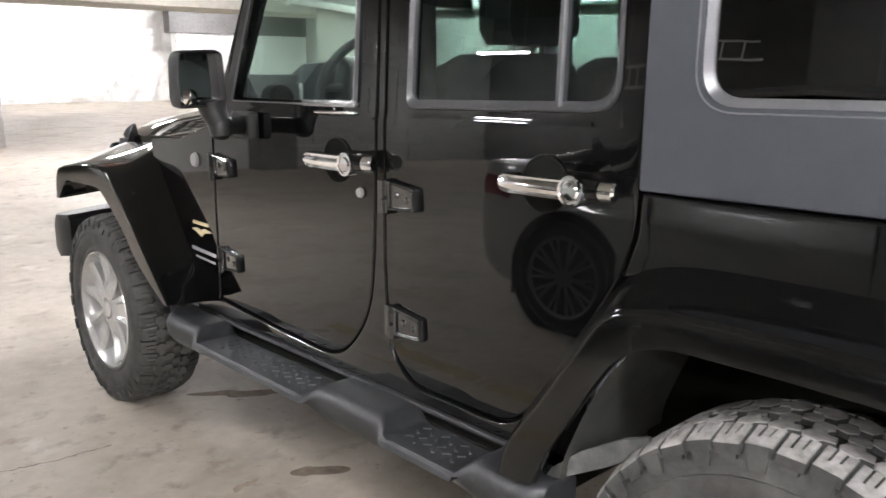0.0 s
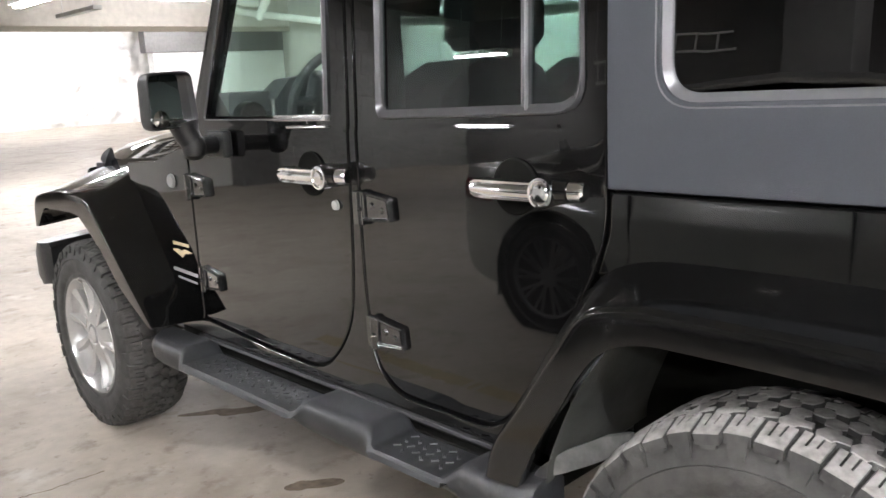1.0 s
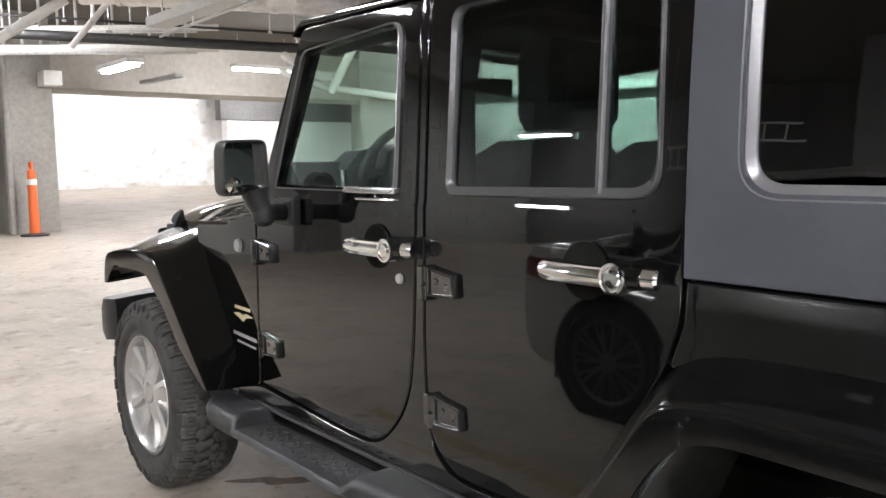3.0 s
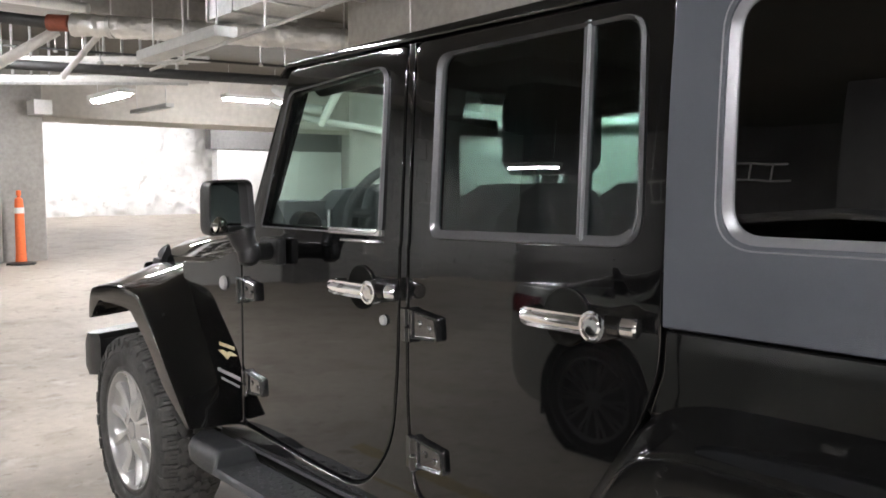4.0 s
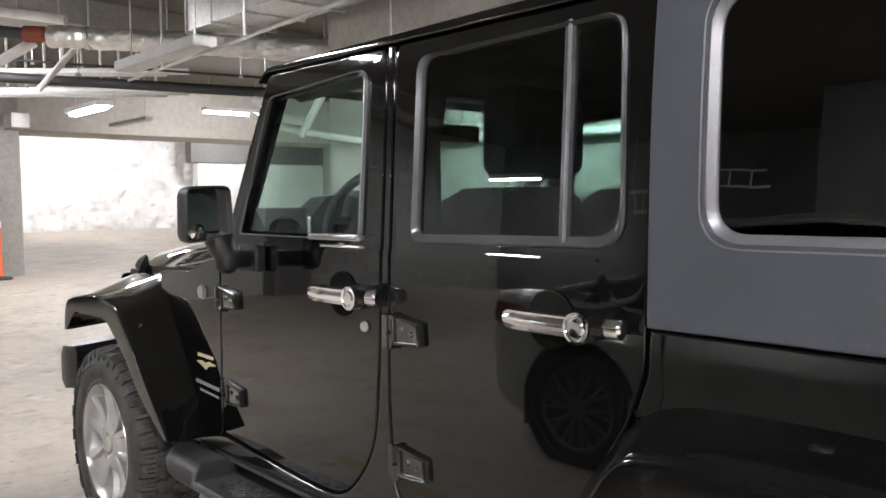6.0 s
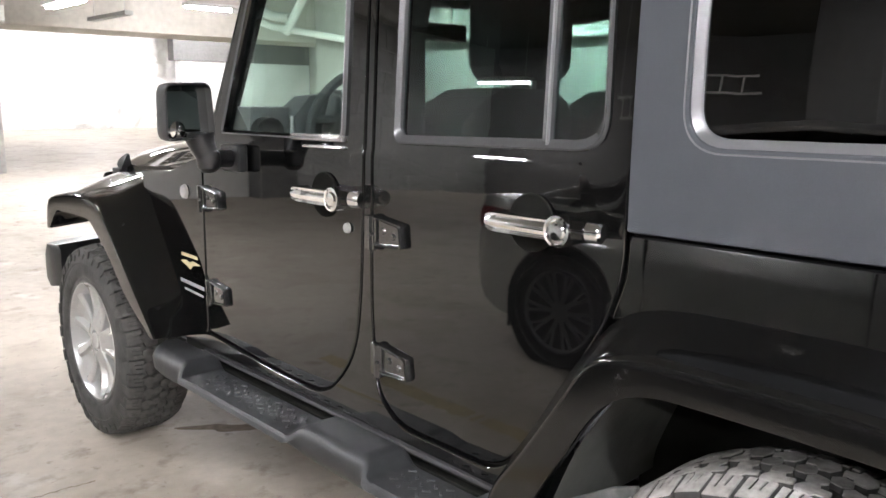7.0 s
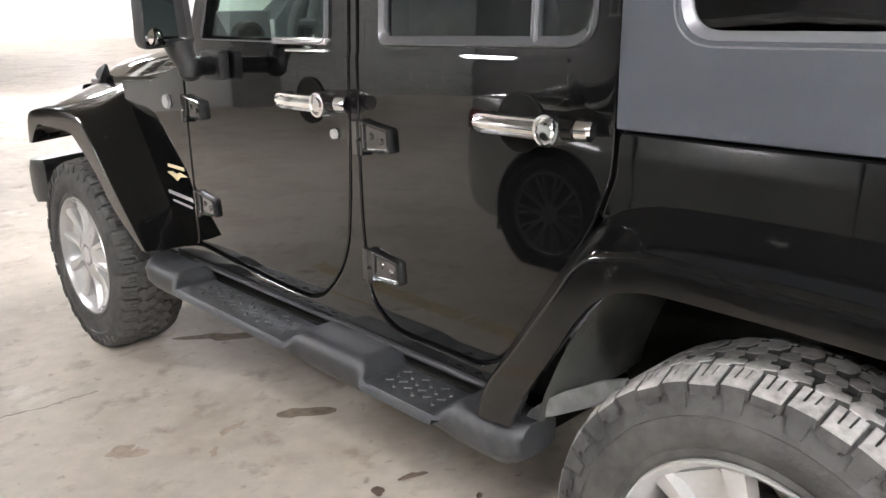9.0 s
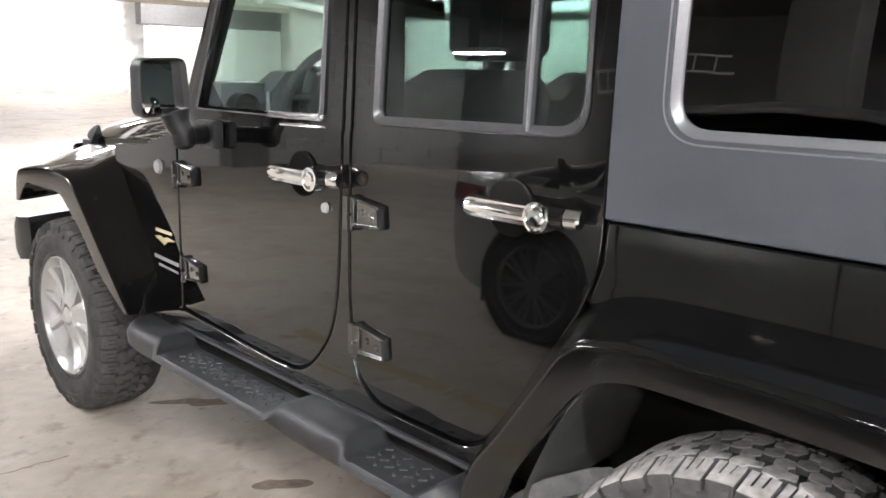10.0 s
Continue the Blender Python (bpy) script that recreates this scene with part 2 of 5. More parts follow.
def offset_loop(loop, d):
    """The closed outline moved to its left by d, corner by corner."""
    out, n = [], len(loop)
    for i in range(n):
        a, p, b = Vector(loop[i - 1]), Vector(loop[i]), Vector(loop[(i + 1) % n])
        u, v = (p - a).normalized(), (b - p).normalized()
        m = Vector((-u.y - v.y, u.x + v.x))
        k = max(0.5, m.length / 2)
        out.append(tuple(p + m.normalized() * (d / k)) if m.length > 1e-6 else tuple(p))
    return out


def area(loop):
    return 0.5 * sum(loop[i - 1][0] * p[1] - p[0] * loop[i - 1][1] for i, p in enumerate(loop))


def sheet(outer, x0, x1, holes=(), bev=0.004, cuts=(), shape=None):
    """A panel in the y-z plane, with holes and rounded edges of radius bev, from x0 to x1; cuts are heights of extra edge loops; shape moves a vertex afterwards."""
    bm = bmesh.new()
    front, back = [], []
    way = 1 if x1 > x0 else -1
    for k, loop in enumerate((outer, *holes)):
        clean = [p for i, p in enumerate(loop) if (Vector(p) - Vector(loop[i - 1])).length > 1e-5]
        inward = (1 if area(clean) > 0 else -1) * (1 if k == 0 else -1)
        steps = [(0.0, x1)] + [(bev * (1 - math.cos(a)), x0 + way * bev * (1 - math.sin(a))) for a in (radians(22.5 * q) for q in range(5))] if bev > 0 else [(0.0, x1), (0.0, x0)]
        rings = []
        for off, x in steps:
            rings.append([bm.verts.new((x, y, z)) for y, z in offset_loop(clean, inward * off)])
        n = len(clean)
        for a, b in zip(rings, rings[1:]):
            for i in range(n):
                bm.faces.new((a[i - 1], a[i], b[i], b[i - 1]))
        front += [bm.edges.get((rings[-1][i - 1], rings[-1][i])) for i in range(n)]
        back += [bm.edges.get((rings[0][i - 1], rings[0][i])) for i in range(n)]
    for edges in (front, back):
        bmesh.ops.triangle_fill(bm, use_beauty=True, use_dissolve=False, edges=edges)
    for z in cuts:
        bmesh.ops.bisect_plane(bm, geom=bm.verts[:] + bm.edges[:] + bm.faces[:], dist=1e-5, plane_co=(0, 0, z), plane_no=(0, 0, 1))
    bmesh.ops.recalc_face_normals(bm, faces=bm.faces)
    if shape:
        for v in bm.verts:
            v.co = shape(v.co)
    return bm


def loft(rows, closed=False, caps=False):
    """A skin through rows of points; closed joins each row's ends."""
    bm = bmesh.new()
    grid = [[bm.verts.new(p) for p in row] for row in rows]
    n = len(grid[0])
    for a, b in zip(grid, grid[1:]):
        for j in range(n if closed else n - 1):
            bm.faces.new((a[j], a[(j + 1) % n], b[(j + 1) % n], b[j]))
    if caps:
        bm.faces.new(grid[0])
        bm.faces.new(grid[-1][::-1])
    return bm


def smooth_path(pts, n=8):
    """A Catmull-Rom curve through the points."""
    out, P = [], [Vector(p) for p in pts]
    for i in range(len(P) - 1):
        p0, p1, p2, p3 = P[max(i - 1, 0)], P[i], P[i + 1], P[min(i + 2, len(P) - 1)]
        for j in range(n):
            s = j / n
            out.append(0.5 * (2 * p1 + (p2 - p0) * s + (2 * p0 - 5 * p1 + 4 * p2 - p3) * s * s + (3 * p1 - p0 - 3 * p2 + p3) * s**3))
    return out + [P[-1]]


def tube(pts, r, seg=12, caps=True):
    rows, P = [], [Vector(p) for p in pts]
    for i, p in enumerate(P):
        d = (P[min(i + 1, len(P) - 1)] - P[max(i - 1, 0)]).normalized()
        u = d.orthogonal().normalized() if i == 0 else (u - d * u.dot(d)).normalized()
        w = d.cross(u)
        rad = r[i] if isinstance(r, (list, tuple)) else r
        rows.append([p + (u * math.cos(a) + w * math.sin(a)) * rad for a in (2 * math.pi * k / seg for k in range(seg))])
    return loft(rows, True, caps)


def lathe(profile, seg=48, axis="x"):
    """Turns (along, radius) points round an axis through the origin."""
    rows = []
    for a, r in profile:
        row = []
        for k in range(seg):
            t = 2 * math.pi * k / seg
            c, s = r * math.cos(t), r * math.sin(t)
            row.append((a, c, s) if axis == "x" else (c, s, a) if axis == "z" else (c, a, s))
        rows.append(row)
    bm = loft(rows, True)
    bmesh.ops.remove_doubles(bm, verts=bm.verts, dist=1e-6)
    return bm


def mirrored(bm, s):
    """Swaps the left side's geometry to the right for s = 1."""
    if s > 0:
        bmesh.ops.scale(bm, vec=(-1, 1, 1), verts=bm.verts)
        bmesh.ops.reverse_faces(bm, faces=bm.faces)
    return bm


# ---- garage ----
RAMP_Y, RAMP = 5.5, 0.031


def gz(y, x=2.0):
    """Floor height: the bay is level; the aisle ahead is sloped to fit the camera's view."""
    z = RAMP * 0.5 * ((y - RAMP_Y) + math.sqrt((y - RAMP_Y) ** 2 + 1.5)) - 0.0033
    u = max(0.0, min(1.0, (x + 5.0) / 3.5))
    return max(0.0, z) * u * u * (3 - 2 * u) if y > 2 else 0.0


def build_floor():
    ys = [-14, -8, -4, 0, 2, 3] + [3.5 + 0.5 * i for i in range(12)] + [11, 13, 16, 20, 26]
    xs = [-16, -8, -5, -4.4, -3.8, -3.2, -2.6, -2.0, -1.5, 0, 2, 6, 14, 20]
    return solid("floor", loft([[(x, y, gz(y, x)) for x in xs] for y in ys]), FLOOR, "stained warm grey concrete garage floor", "floor", kind="structure")


build_floor()
CEIL = 3.5


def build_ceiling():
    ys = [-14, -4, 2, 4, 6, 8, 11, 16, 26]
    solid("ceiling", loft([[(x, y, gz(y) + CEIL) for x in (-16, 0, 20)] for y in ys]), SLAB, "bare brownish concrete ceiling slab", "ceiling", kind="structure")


build_ceiling()


def rough_wall():
    nx, nz = 230, 54
    rows = []
    for j in range(nz + 1):
        row = []
        for i in range(nx + 1):
            x, z = -2 + 16 * i / nx, 0.4 + 3.6 * j / nz
            d = 0.16 * noise.noise((x * 0.9, 0, z * 0.9)) + 0.10 * noise.noise((x * 2.7, 5, z * 2.7)) + 0.07 * noise.noise((x * 6, 9, z * 6)) + 0.05 * noise.noise((x * 13, 2, z * 13))
            row.append((x, 24.2 + d, z))
        rows.append(row)
    solid("wall_north", loft(rows), WHITEWALL, "rough white-painted rock wall in bright lamp light", "wall", kind="structure", angle=80)
    solid("wall_block", box(9.12, 14, 23.5, 23.9, 2.61, 3.4, 0.01), PATCHWALL, "grey block infill high on the white wall", "wall", kind="structure")
    solid("wall_ledge", box(9.35, 14, 23.55, 23.95, 0.3, 2.61, 0.02), WHITEWALL, "rough white face below the block infill", "wall", kind="structure")


rough_wall()
solid("wall_east", box(14, 14.3, -14, 26, -0.5, 5, 0), CONCRETE, "plain concrete garage wall", "wall", kind="structure")
solid("wall_west", box(-12.3, -12, -14, 11.5, -0.5, 5, 0), PATCHWALL, "painted block garage wall", "wall", kind="structure")
end_wall = solid("wall_aisle_end", box(-12, -6.6, 11.52, 11.8, -0.5, 5, 0), BLOCKWALL, "grey painted block wall with visible courses", "wall", kind="structure")
solid("wall_aisle_return", box(-6.6, -4.2, 11.48, 11.8, -0.5, 5, 0), WHITECOAT, "white painted wall at the end of the aisle", "wall", kind="structure")
block_mesh = None
for row in range(9):
    for k in range(5 + row % 2):
        if block_mesh is None:
            ob = part("block", box(-0.43, 0.43, -0.02, 0.02, 0.01, 0.39, 0.008, 1), BLOCKWALL)
            block_mesh = ob.data
        else:
            ob = new("block", block_mesh)
        ob.location = (-11.15 + 0.88 * k - (0.44 if row % 2 else 0), 11.515, 0.4 * row)
        ob.parent = end_wall
# Unseen wall added behind the viewpoint, toned to keep reflections dark.
solid("wall_south", box(-12, 14, -10.3, -10, -0.5, 5, 0), PATCHWALL, "unseen dark wall added behind the bay", "wall", kind="structure")
solid("wall_beside_bay", box(1.95, 2.25, -2.0, 5.33, 0, 3.5, 0.01), CONCRETE, "board-marked concrete wall beside the bay", "wall", kind="structure")
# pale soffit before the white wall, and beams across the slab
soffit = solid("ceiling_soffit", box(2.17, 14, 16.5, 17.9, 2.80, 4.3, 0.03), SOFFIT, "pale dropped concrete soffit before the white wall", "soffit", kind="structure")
for y0, y1, drop in ((8.6, 9.3, 0.28),):
    solid("ceiling_beam", box(-8, 14, y0, y1, gz(y0) + CEIL - drop, gz(y0) + CEIL + 0.1, 0.02), CONCRETE, "concrete beam across the ceiling", "beam", "", "structure")


def column(x, y, w, d, mat=CONCRETE):
    z = gz(y, x)
    t = thing("concrete_column", (x + w / 2, y + d / 2, z), "square grey concrete column standing on the floor" if mat is CONCRETE else "dark grey block-faced column in the far aisle", "column", "columns")
    part("shaft", box(x, x + w, y, y + d, z - 0.1, gz(y) + CEIL, 0.025), mat, t)
    return t


column(0.89, 13.67, 0.78, 0.6)
column(-7.05, 11.1, 0.72, 0.4, PATCHWALL)
column(-8.6, 2.44, 0.5, 0.72, PATCHWALL)
column(-8.6, -4.0, 0.5, 0.7)
col_box = solid("junction_box", box(1.44, 1.71, 13.23, 13.65, 2.58, 2.81, 0.01), WHITEPIPE, "white junction box fixed to the column head", "junction box")
pipe_col = solid("downpipe", tube([(0.945, 13.61, gz(13.6)), (0.945, 13.61, gz(13.6) + 3.1)], 0.05, 12), CONCRETE, "grey downpipe running up the column", "pipe")


def delineator(x, y):
    z = gz(y)
    t = thing("traffic_delineator", (x, y, z), "orange plastic delineator post with one white band", "delineator")
    part("base", turned(lathe([(0, 0), (0, 0.22), (0.03, 0.21), (0.05, 0.09), (0.05, 0)], 8, "z"), pose(x, y, z)), PLASTIC, t, "black rubber base")
    part("post", turned(lathe([(0.03, 0.085), (0.2, 0.075), (0.9, 0.065), (1.02, 0.058), (1.05, 0.02), (1.09, 0.035), (1.15, 0.035), (1.16, 0)], 20, "z"), pose(x, y, z)), ORANGE, t)
    for h in (0.80,):
        part("reflective_band", turned(lathe([(h, 0.0725), (h + 0.09, 0.0700)], 20, "z"), pose(x, y, z)), WHITEBAND, t, "white reflective band")


delineator(1.17, 13.25)


def strip_light(x, y, z, along="x", length=1.25, lit=True, hooded=False):
    t = thing("strip_light", (x, y, z), "white fluorescent strip light on rods, from the seen and added lamps" if lit else "unlit white strip light housing hung on rods", "lamp", "strip lights")
    m = pose(x, y, z, 0, 0, 0 if along == "x" else 90)
    h = length / 2
    # Lit housings are widened to cut the light going up.
    part("housing", turned(box(-h, h, -0.12 if lit else -0.08, 0.12 if lit else 0.08, 0.028, 0.10, 0.01), m), WHITEPIPE if lit else DULLBOX, t)
    for off in (-0.04, 0.04) if lit else ():
        part("tube", turned(tube([(-h + 0.03, off, 0.005), (h - 0.03, off, 0.005)], 0.017, 10), m), GLOW if lit else WHITEPIPE, t, "glowing tube" if lit else "dead tube")
    # Wings added to block upward light, so the ceiling stays dark.
    for side in (-1, 1) if hooded else ():
        wing = loft([[(u, side * 0.115, 0.045), (u, side * 0.24, -0.045), (u, side * 0.243, -0.043), (u, side * 0.118, 0.05)] for u in (-h, h)], True, True)
        part("reflector", turned(wing, m), WHITEPIPE, t, "unseen white hood added to darken the ceiling")
    for u in (-0.8, 0.8):
        p = m @ Vector((u * h, 0, 0.09))
        part("hanger_rod", tube([p, (p.x, p.y, gz(p.y) + CEIL + 0.02)], 0.006, 6), STEEL, t)
    return t


# Seen or mirrored lamps, and unseen ones added to brighten the place.
LAMPS_AND_FILLS = (
    # far lamps; the last is unseen, added to brighten the white wall
    (5.65, 14.1, 3.11, "x", 1.25), (6.2, 21.9, 3.42, "x", 1.25), (9.95, 21.9, 3.75, "x", 1.25), (3.2, 21.9, 3.42, "x", 1.25),
    # the first shows mirrored in glass; two unseen fills light the end wall
    (-10.4, 9.7, 2.76, "y", 1.25), (-4.4, 10.7, 3.68, "x", 1.6), (-6.1, 10.7, 3.68, "x", 1.6),
    # unseen fills added for the bay, the far floor and the wall beside it
    (-5.2, -4.2, 3.0, "y", 1.25), (-3.5, -1.5, 3.2, "x", 1.5), (-2.9, -2.9, 3.2, "y", 1.25), (-2.9, -4.5, 3.1, "y", 1.25), (-7.4, 0.8, 3.2, "y", 1.25), (-0.8, 9.6, 3.2, "y", 1.25), (-6.0, -9.0, 2.7, "x", 1.25), (1.2, 2.8, 2.2, "y", 1.8), (1.15, 0.3, 2.2, "y", 1.25),
    # unseen fills added for the soffit and the floor ahead
    (7.4, 9.7, 2.9, "x", 1.25), (-3.5, 5.8, 3.2, "x", 1.5),
)
for x, y, z, along, size in LAMPS_AND_FILLS:
    strip_light(x, y, z, along, size, True, x < -2 and y < 3)


def hung_pipe(name, pts, r, mat, label, category="pipe", seg=14, hang=0):
    """A straight-run pipe under the ceiling, with hanger rods and clamp rings."""
    t = thing(name, pts[0], label, category)
    part("run", tube(pts, r, seg), mat, t)
    a, b = Vector(pts[0]), Vector(pts[-1])
    for k in range(hang):
        p = a.lerp(b, (k + 0.5) / hang)
        d = (b - a).normalized() * 0.02
        part("clamp", tube([p - d, p + d], r * 1.06, seg), STEEL, t)
        part("hanger_rod", tube([p, (p.x, p.y, gz(p.y) + CEIL + 0.02)], 0.008, 6), STEEL, t)
    return t


def foil_pipe():
    pts = [Vector((0.314, 7.41, 2.94)).lerp(Vector((2.31, 5.60, 2.765)), k / 90) for k in range(91)]
    t = thing("foil_pipe", pts[0], "large pipe wrapped in crinkled silver foil", "pipe")
    run = tube(pts, 0.098, 28)
    for v in run.verts:
        p = v.co
        c = pts[0].lerp(pts[-1], (p - pts[0]).dot(pts[-1] - pts[0]) / (pts[-1] - pts[0]).length_squared)
        d = noise.noise(p * 12) * 0.017 + noise.noise(p * 30) * 0.010
        v.co = p + (p - c).normalized() * d
    part("run", run, FOIL, t, angle=14)
    for k in (12, 36, 60, 84):
        p = pts[k]
        part("strap", tube([p - Vector((0.015, -0.014, 0)), p + Vector((0.015, -0.014, 0))], 0.106, 20), STEEL, t)
        part("hanger_rod", tube([p, (p.x, p.y, gz(p.y) + CEIL + 0.02)], 0.008, 6), STEEL, t)


foil_pipe()


def air_duct():
    t = thing("air_duct", (1.47, 4.0, 2.95), "rectangular galvanised air duct under the ceiling", "duct")
    for k in range(5):
        y0 = 1.2 + 1.06 * k
        part("duct_section", box(1.21, 1.76, y0, y0 + 1.03, 2.95, 3.23, 0.006), STEEL, t)
        part("duct_flange", box(1.195, 1.775, y0 + 1.03, y0 + 1.06, 2.935, 3.245, 0.003), STEEL, t)
        for x in (1.18, 1.79):
            part("hanger_rod", tube([(x, y0 + 0.5, 2.94), (x, y0 + 0.5, gz(y0) + CEIL + 0.02)], 0.006, 6), STEEL, t)
        part("hanger_bar", box(1.16, 1.81, y0 + 0.48, y0 + 0.52, 2.925, 2.948, 0.002), STEEL, t)


air_duct()
hung_pipe("sprinkler_pipe", [(-2.90, 12.14, 3.09), (0.293, 9.40, 2.80), (2.44, 7.49, 2.61), (4.93, 5.51, 2.47)], 0.055, IRON, "black sprinkler pipe under the ceiling", hang=5)
hung_pipe("cable", [(-1.91, 11.40, 3.19), (0.299, 9.40, 3.00), (2.34, 7.58, 2.78), (3.17, 6.81, 2.69)], 0.014, IRON, "thin black cable under the ceiling", "cable", 8, hang=3)
hung_pipe("conduit_pipe", [(0.208, 5.301, 2.290), (0.485, 1.256, 2.524)], 0.011, DULLBOX, "thin grey conduit pipe", hang=4)
strip_light(0.24, 4.8, 2.34, "y", 1.3, False)
strip_light(1.94, 11.27, 2.68, "y", 1.3)
strip_light(3.93, 14.9, 2.86, "y", 1.8, False)
hung_pipe("white_pipe", [(-0.821, 9.10, 3.46), (0.057, 8.31, 3.29), (0.593, 7.83, 3.19)], 0.05, WHITEPIPE, "white pipe below the beam", hang=2)
red = hung_pipe("capped_pipe", [(-1.51, 9.06, 3.20), (-0.34, 8.00, 3.04), (0.187, 7.52, 2.95)], 0.055, IRON, "black pipe ending in a red coupling", hang=2)
part("coupling", tube([(0.148, 7.56, 2.96), (0.29, 7.43, 2.95)], [0.076, 0.074], 16), RUST, red, "rusty red coupling")
for a, b, r in (((-0.557, 8.50, 2.34), (0.352, 8.02, 2.98), 0.05), ((0.525, 8.55, 2.59), (0.882, 8.23, 3.10), 0.032)):
    hung_pipe("sloping_pipe", [a, b], r, WHITEPIPE, "white sloping drain pipe hung under the ceiling", hang=1)


def rod_rack():
    """Closely hung rods of the pipe rack ahead of the column."""
    t = thing("pipe_rack", (0.4, 9.8, 2.7), "pale steel pipe rack hung on rows of rods", "rack")
    for k in range(11):
        x = 0.23 + 0.166 * k
        y = 10.11 - 0.13 * k
        part("rod", tube([(x, y, 2.66), (x, y, gz(y) + CEIL + 0.02)], 0.016, 6), STEEL, t)
    for z in (2.66, 2.9):
        part("rail", tube([(0.13, 10.19, z), (1.99, 8.73, z)], 0.022, 6), STEEL, t)
    for z, r in ((2.71, 0.05), (2.94, 0.04)):
        part("pipe", tube([(-0.55, 10.77, z), (2.19, 8.58, z)], r, 10), WHITEPIPE, t)


rod_rack()


def cable_tray():
    """Ladder-type tray, seen mirrored in the car's glass."""
    t = thing("cable_tray", (-8.28, 4.1, 2.1), "white ladder cable tray hung on edge below the ceiling", "cable tray")
    for x, z in ((-8.2, 2.25), (-8.3, 2.0)):
        part("rail", box(x - 0.012, x + 0.012, 3.75, 5.6, z - 0.016, z + 0.016, 0.003), WHITEPIPE, t)
    for k in range(7):
        y = 3.92 + 0.26 * k
        part("rung", tube([(-8.2, y, 2.25), (-8.3, y + 0.07, 2.0)], 0.013, 6), WHITEPIPE, t)
    for y in (4.75, 5.5):
        part("hanger_rod", tube([(-8.2, y, 2.25), (-8.2, y, CEIL + 0.1)], 0.006, 6), STEEL, t)


cable_tray()
# White panel for a pale shape mirrored in the glass; its post is added.
board = thing("pale_panel", (-8.12, 3.96, 0), "small white panel on an added steel post in the far aisle", "board")
part("panel", box(-8.10, -8.08, 3.81, 4.12, 1.24, 1.42, 0.003), WHITEPIPE, board)
part("post", tube([(-8.12, 3.96, 0), (-8.12, 3.96, 1.40)], 0.02, 8), STEEL, board)


# white pipes along the wall beside the bay
hung_pipe("white_wall_pipe", smooth_path([(1.86, 6.45, 2.38), (1.85, 6.23, 2.30), (1.85, 5.88, 2.16), (1.85, 5.54, 2.11)], 5), 0.04, WHITEPIPE, "white bent pipe run along the concrete wall")
hung_pipe("white_wall_pipe", [(1.83, 5.59, 1.99), (1.84, 5.24, 2.34)], 0.036, WHITEPIPE, "short thick white sloping pipe by the concrete wall")
hung_pipe("white_wall_pipe", [(1.87, 6.55, 2.25), (1.87, 6.33, 2.18), (1.87, 5.88, 2.06), (1.87, 4.68, 1.88), (1.88, 2.12, 1.81)], 0.028, WHITEPIPE, "thin white pipe along the concrete wall")


# ---- off-road car ----
SIDE = -0.785
CUTS = (0.56, 0.64, 0.72, 0.8, 0.88, 0.96, 1.04, 1.12, 1.2, 1.281, 1.296)


def body_curve(co):
    """The side's slight belly below the sill of the windows and its lean inwards above."""
    x, y, z = co
    d = 0.010 * (z - 0.95) + (0.012 * (z - 0.95) ** 2 if z < 1.281 else 0.0013)
    if z >= 1.281:
        d += 0.003 * min(1, (z - 1.281) / 0.012) + 0.042 * max(0, z - 1.29)
    return Vector((x + d, y, z))


def sill_curve(co):
    """The sill stands slightly proud below the doors."""
    x, y, z = co
    return body_curve(Vector((x - 0.10 * max(0.0, 0.615 - z) - 0.005 * max(0.0, min(1.0, (0.69 - z) / 0.06)), y, z)))


def top_curve(co):
    """The hardtop's side, upright at the foot and leaning in above."""
    x, y, z = co
    return Vector((x + 0.006 + 0.015 * max(0, z - 1.24) + 0.12 * max(0, z - 1.24) ** 3, y, z))


car = thing("off_road_car", (0, 1.2, 0), "glossy black four-door off-road car with matt grey hardtop", "car")


def side_panel(name, poly, s, mat=PAINT, x0=SIDE, x1=-0.755, holes=(), bev=0.005, label="", parent=car, cuts=CUTS, shape=body_curve):
    return part(name, mirrored(sheet(poly, x0, x1, holes, bev, cuts, shape), s), mat, parent, label)


FDOOR = [(1.985, 1.235), (1.985, 0.618), (1.50, 0.586), (1.25, 0.584), (1.12, 0.74), (1.094, 0.95), (1.086, 1.25), (1.083, 1.816), (1.690, 1.816), (1.925, 1.275)]
FDOOR_R = [0.02, 0.03, 0.2, 0.12, 0.16, 0.2, 0.2, 0.03, 0.03, 0.03]
RDOOR = [(1.045, 1.816), (1.047, 0.86), (1.022, 0.655), (0.93, 0.589), (0.59, 0.589), (0.50, 0.672), (0.305, 0.99), (0.273, 1.09), (0.268, 1.816)]
RDOOR_R = [0.03, 0.15, 0.14, 0.1, 0.07, 0.03, 0.06, 0.08, 0.04]
FWIN = [(1.835, 1.316), (1.176, 1.316), (1.166, 1.768), (1.665, 1.738)]
FWIN_R = [0.02, 0.03, 0.05, 0.03]
RWIN = [(0.955, 1.316), (0.327, 1.325), (0.338, 1.779), (0.948, 1.771)]
RWIN_R = [0.03, 0.07, 0.05, 0.045]


def grown(poly, d):
    cx, cy = sum(p[0] for p in poly) / len(poly), sum(p[1] for p in poly) / len(poly)
    return [(y + (d if y > cx else -d), z + (d if z > cy else -d)) for y, z in poly]


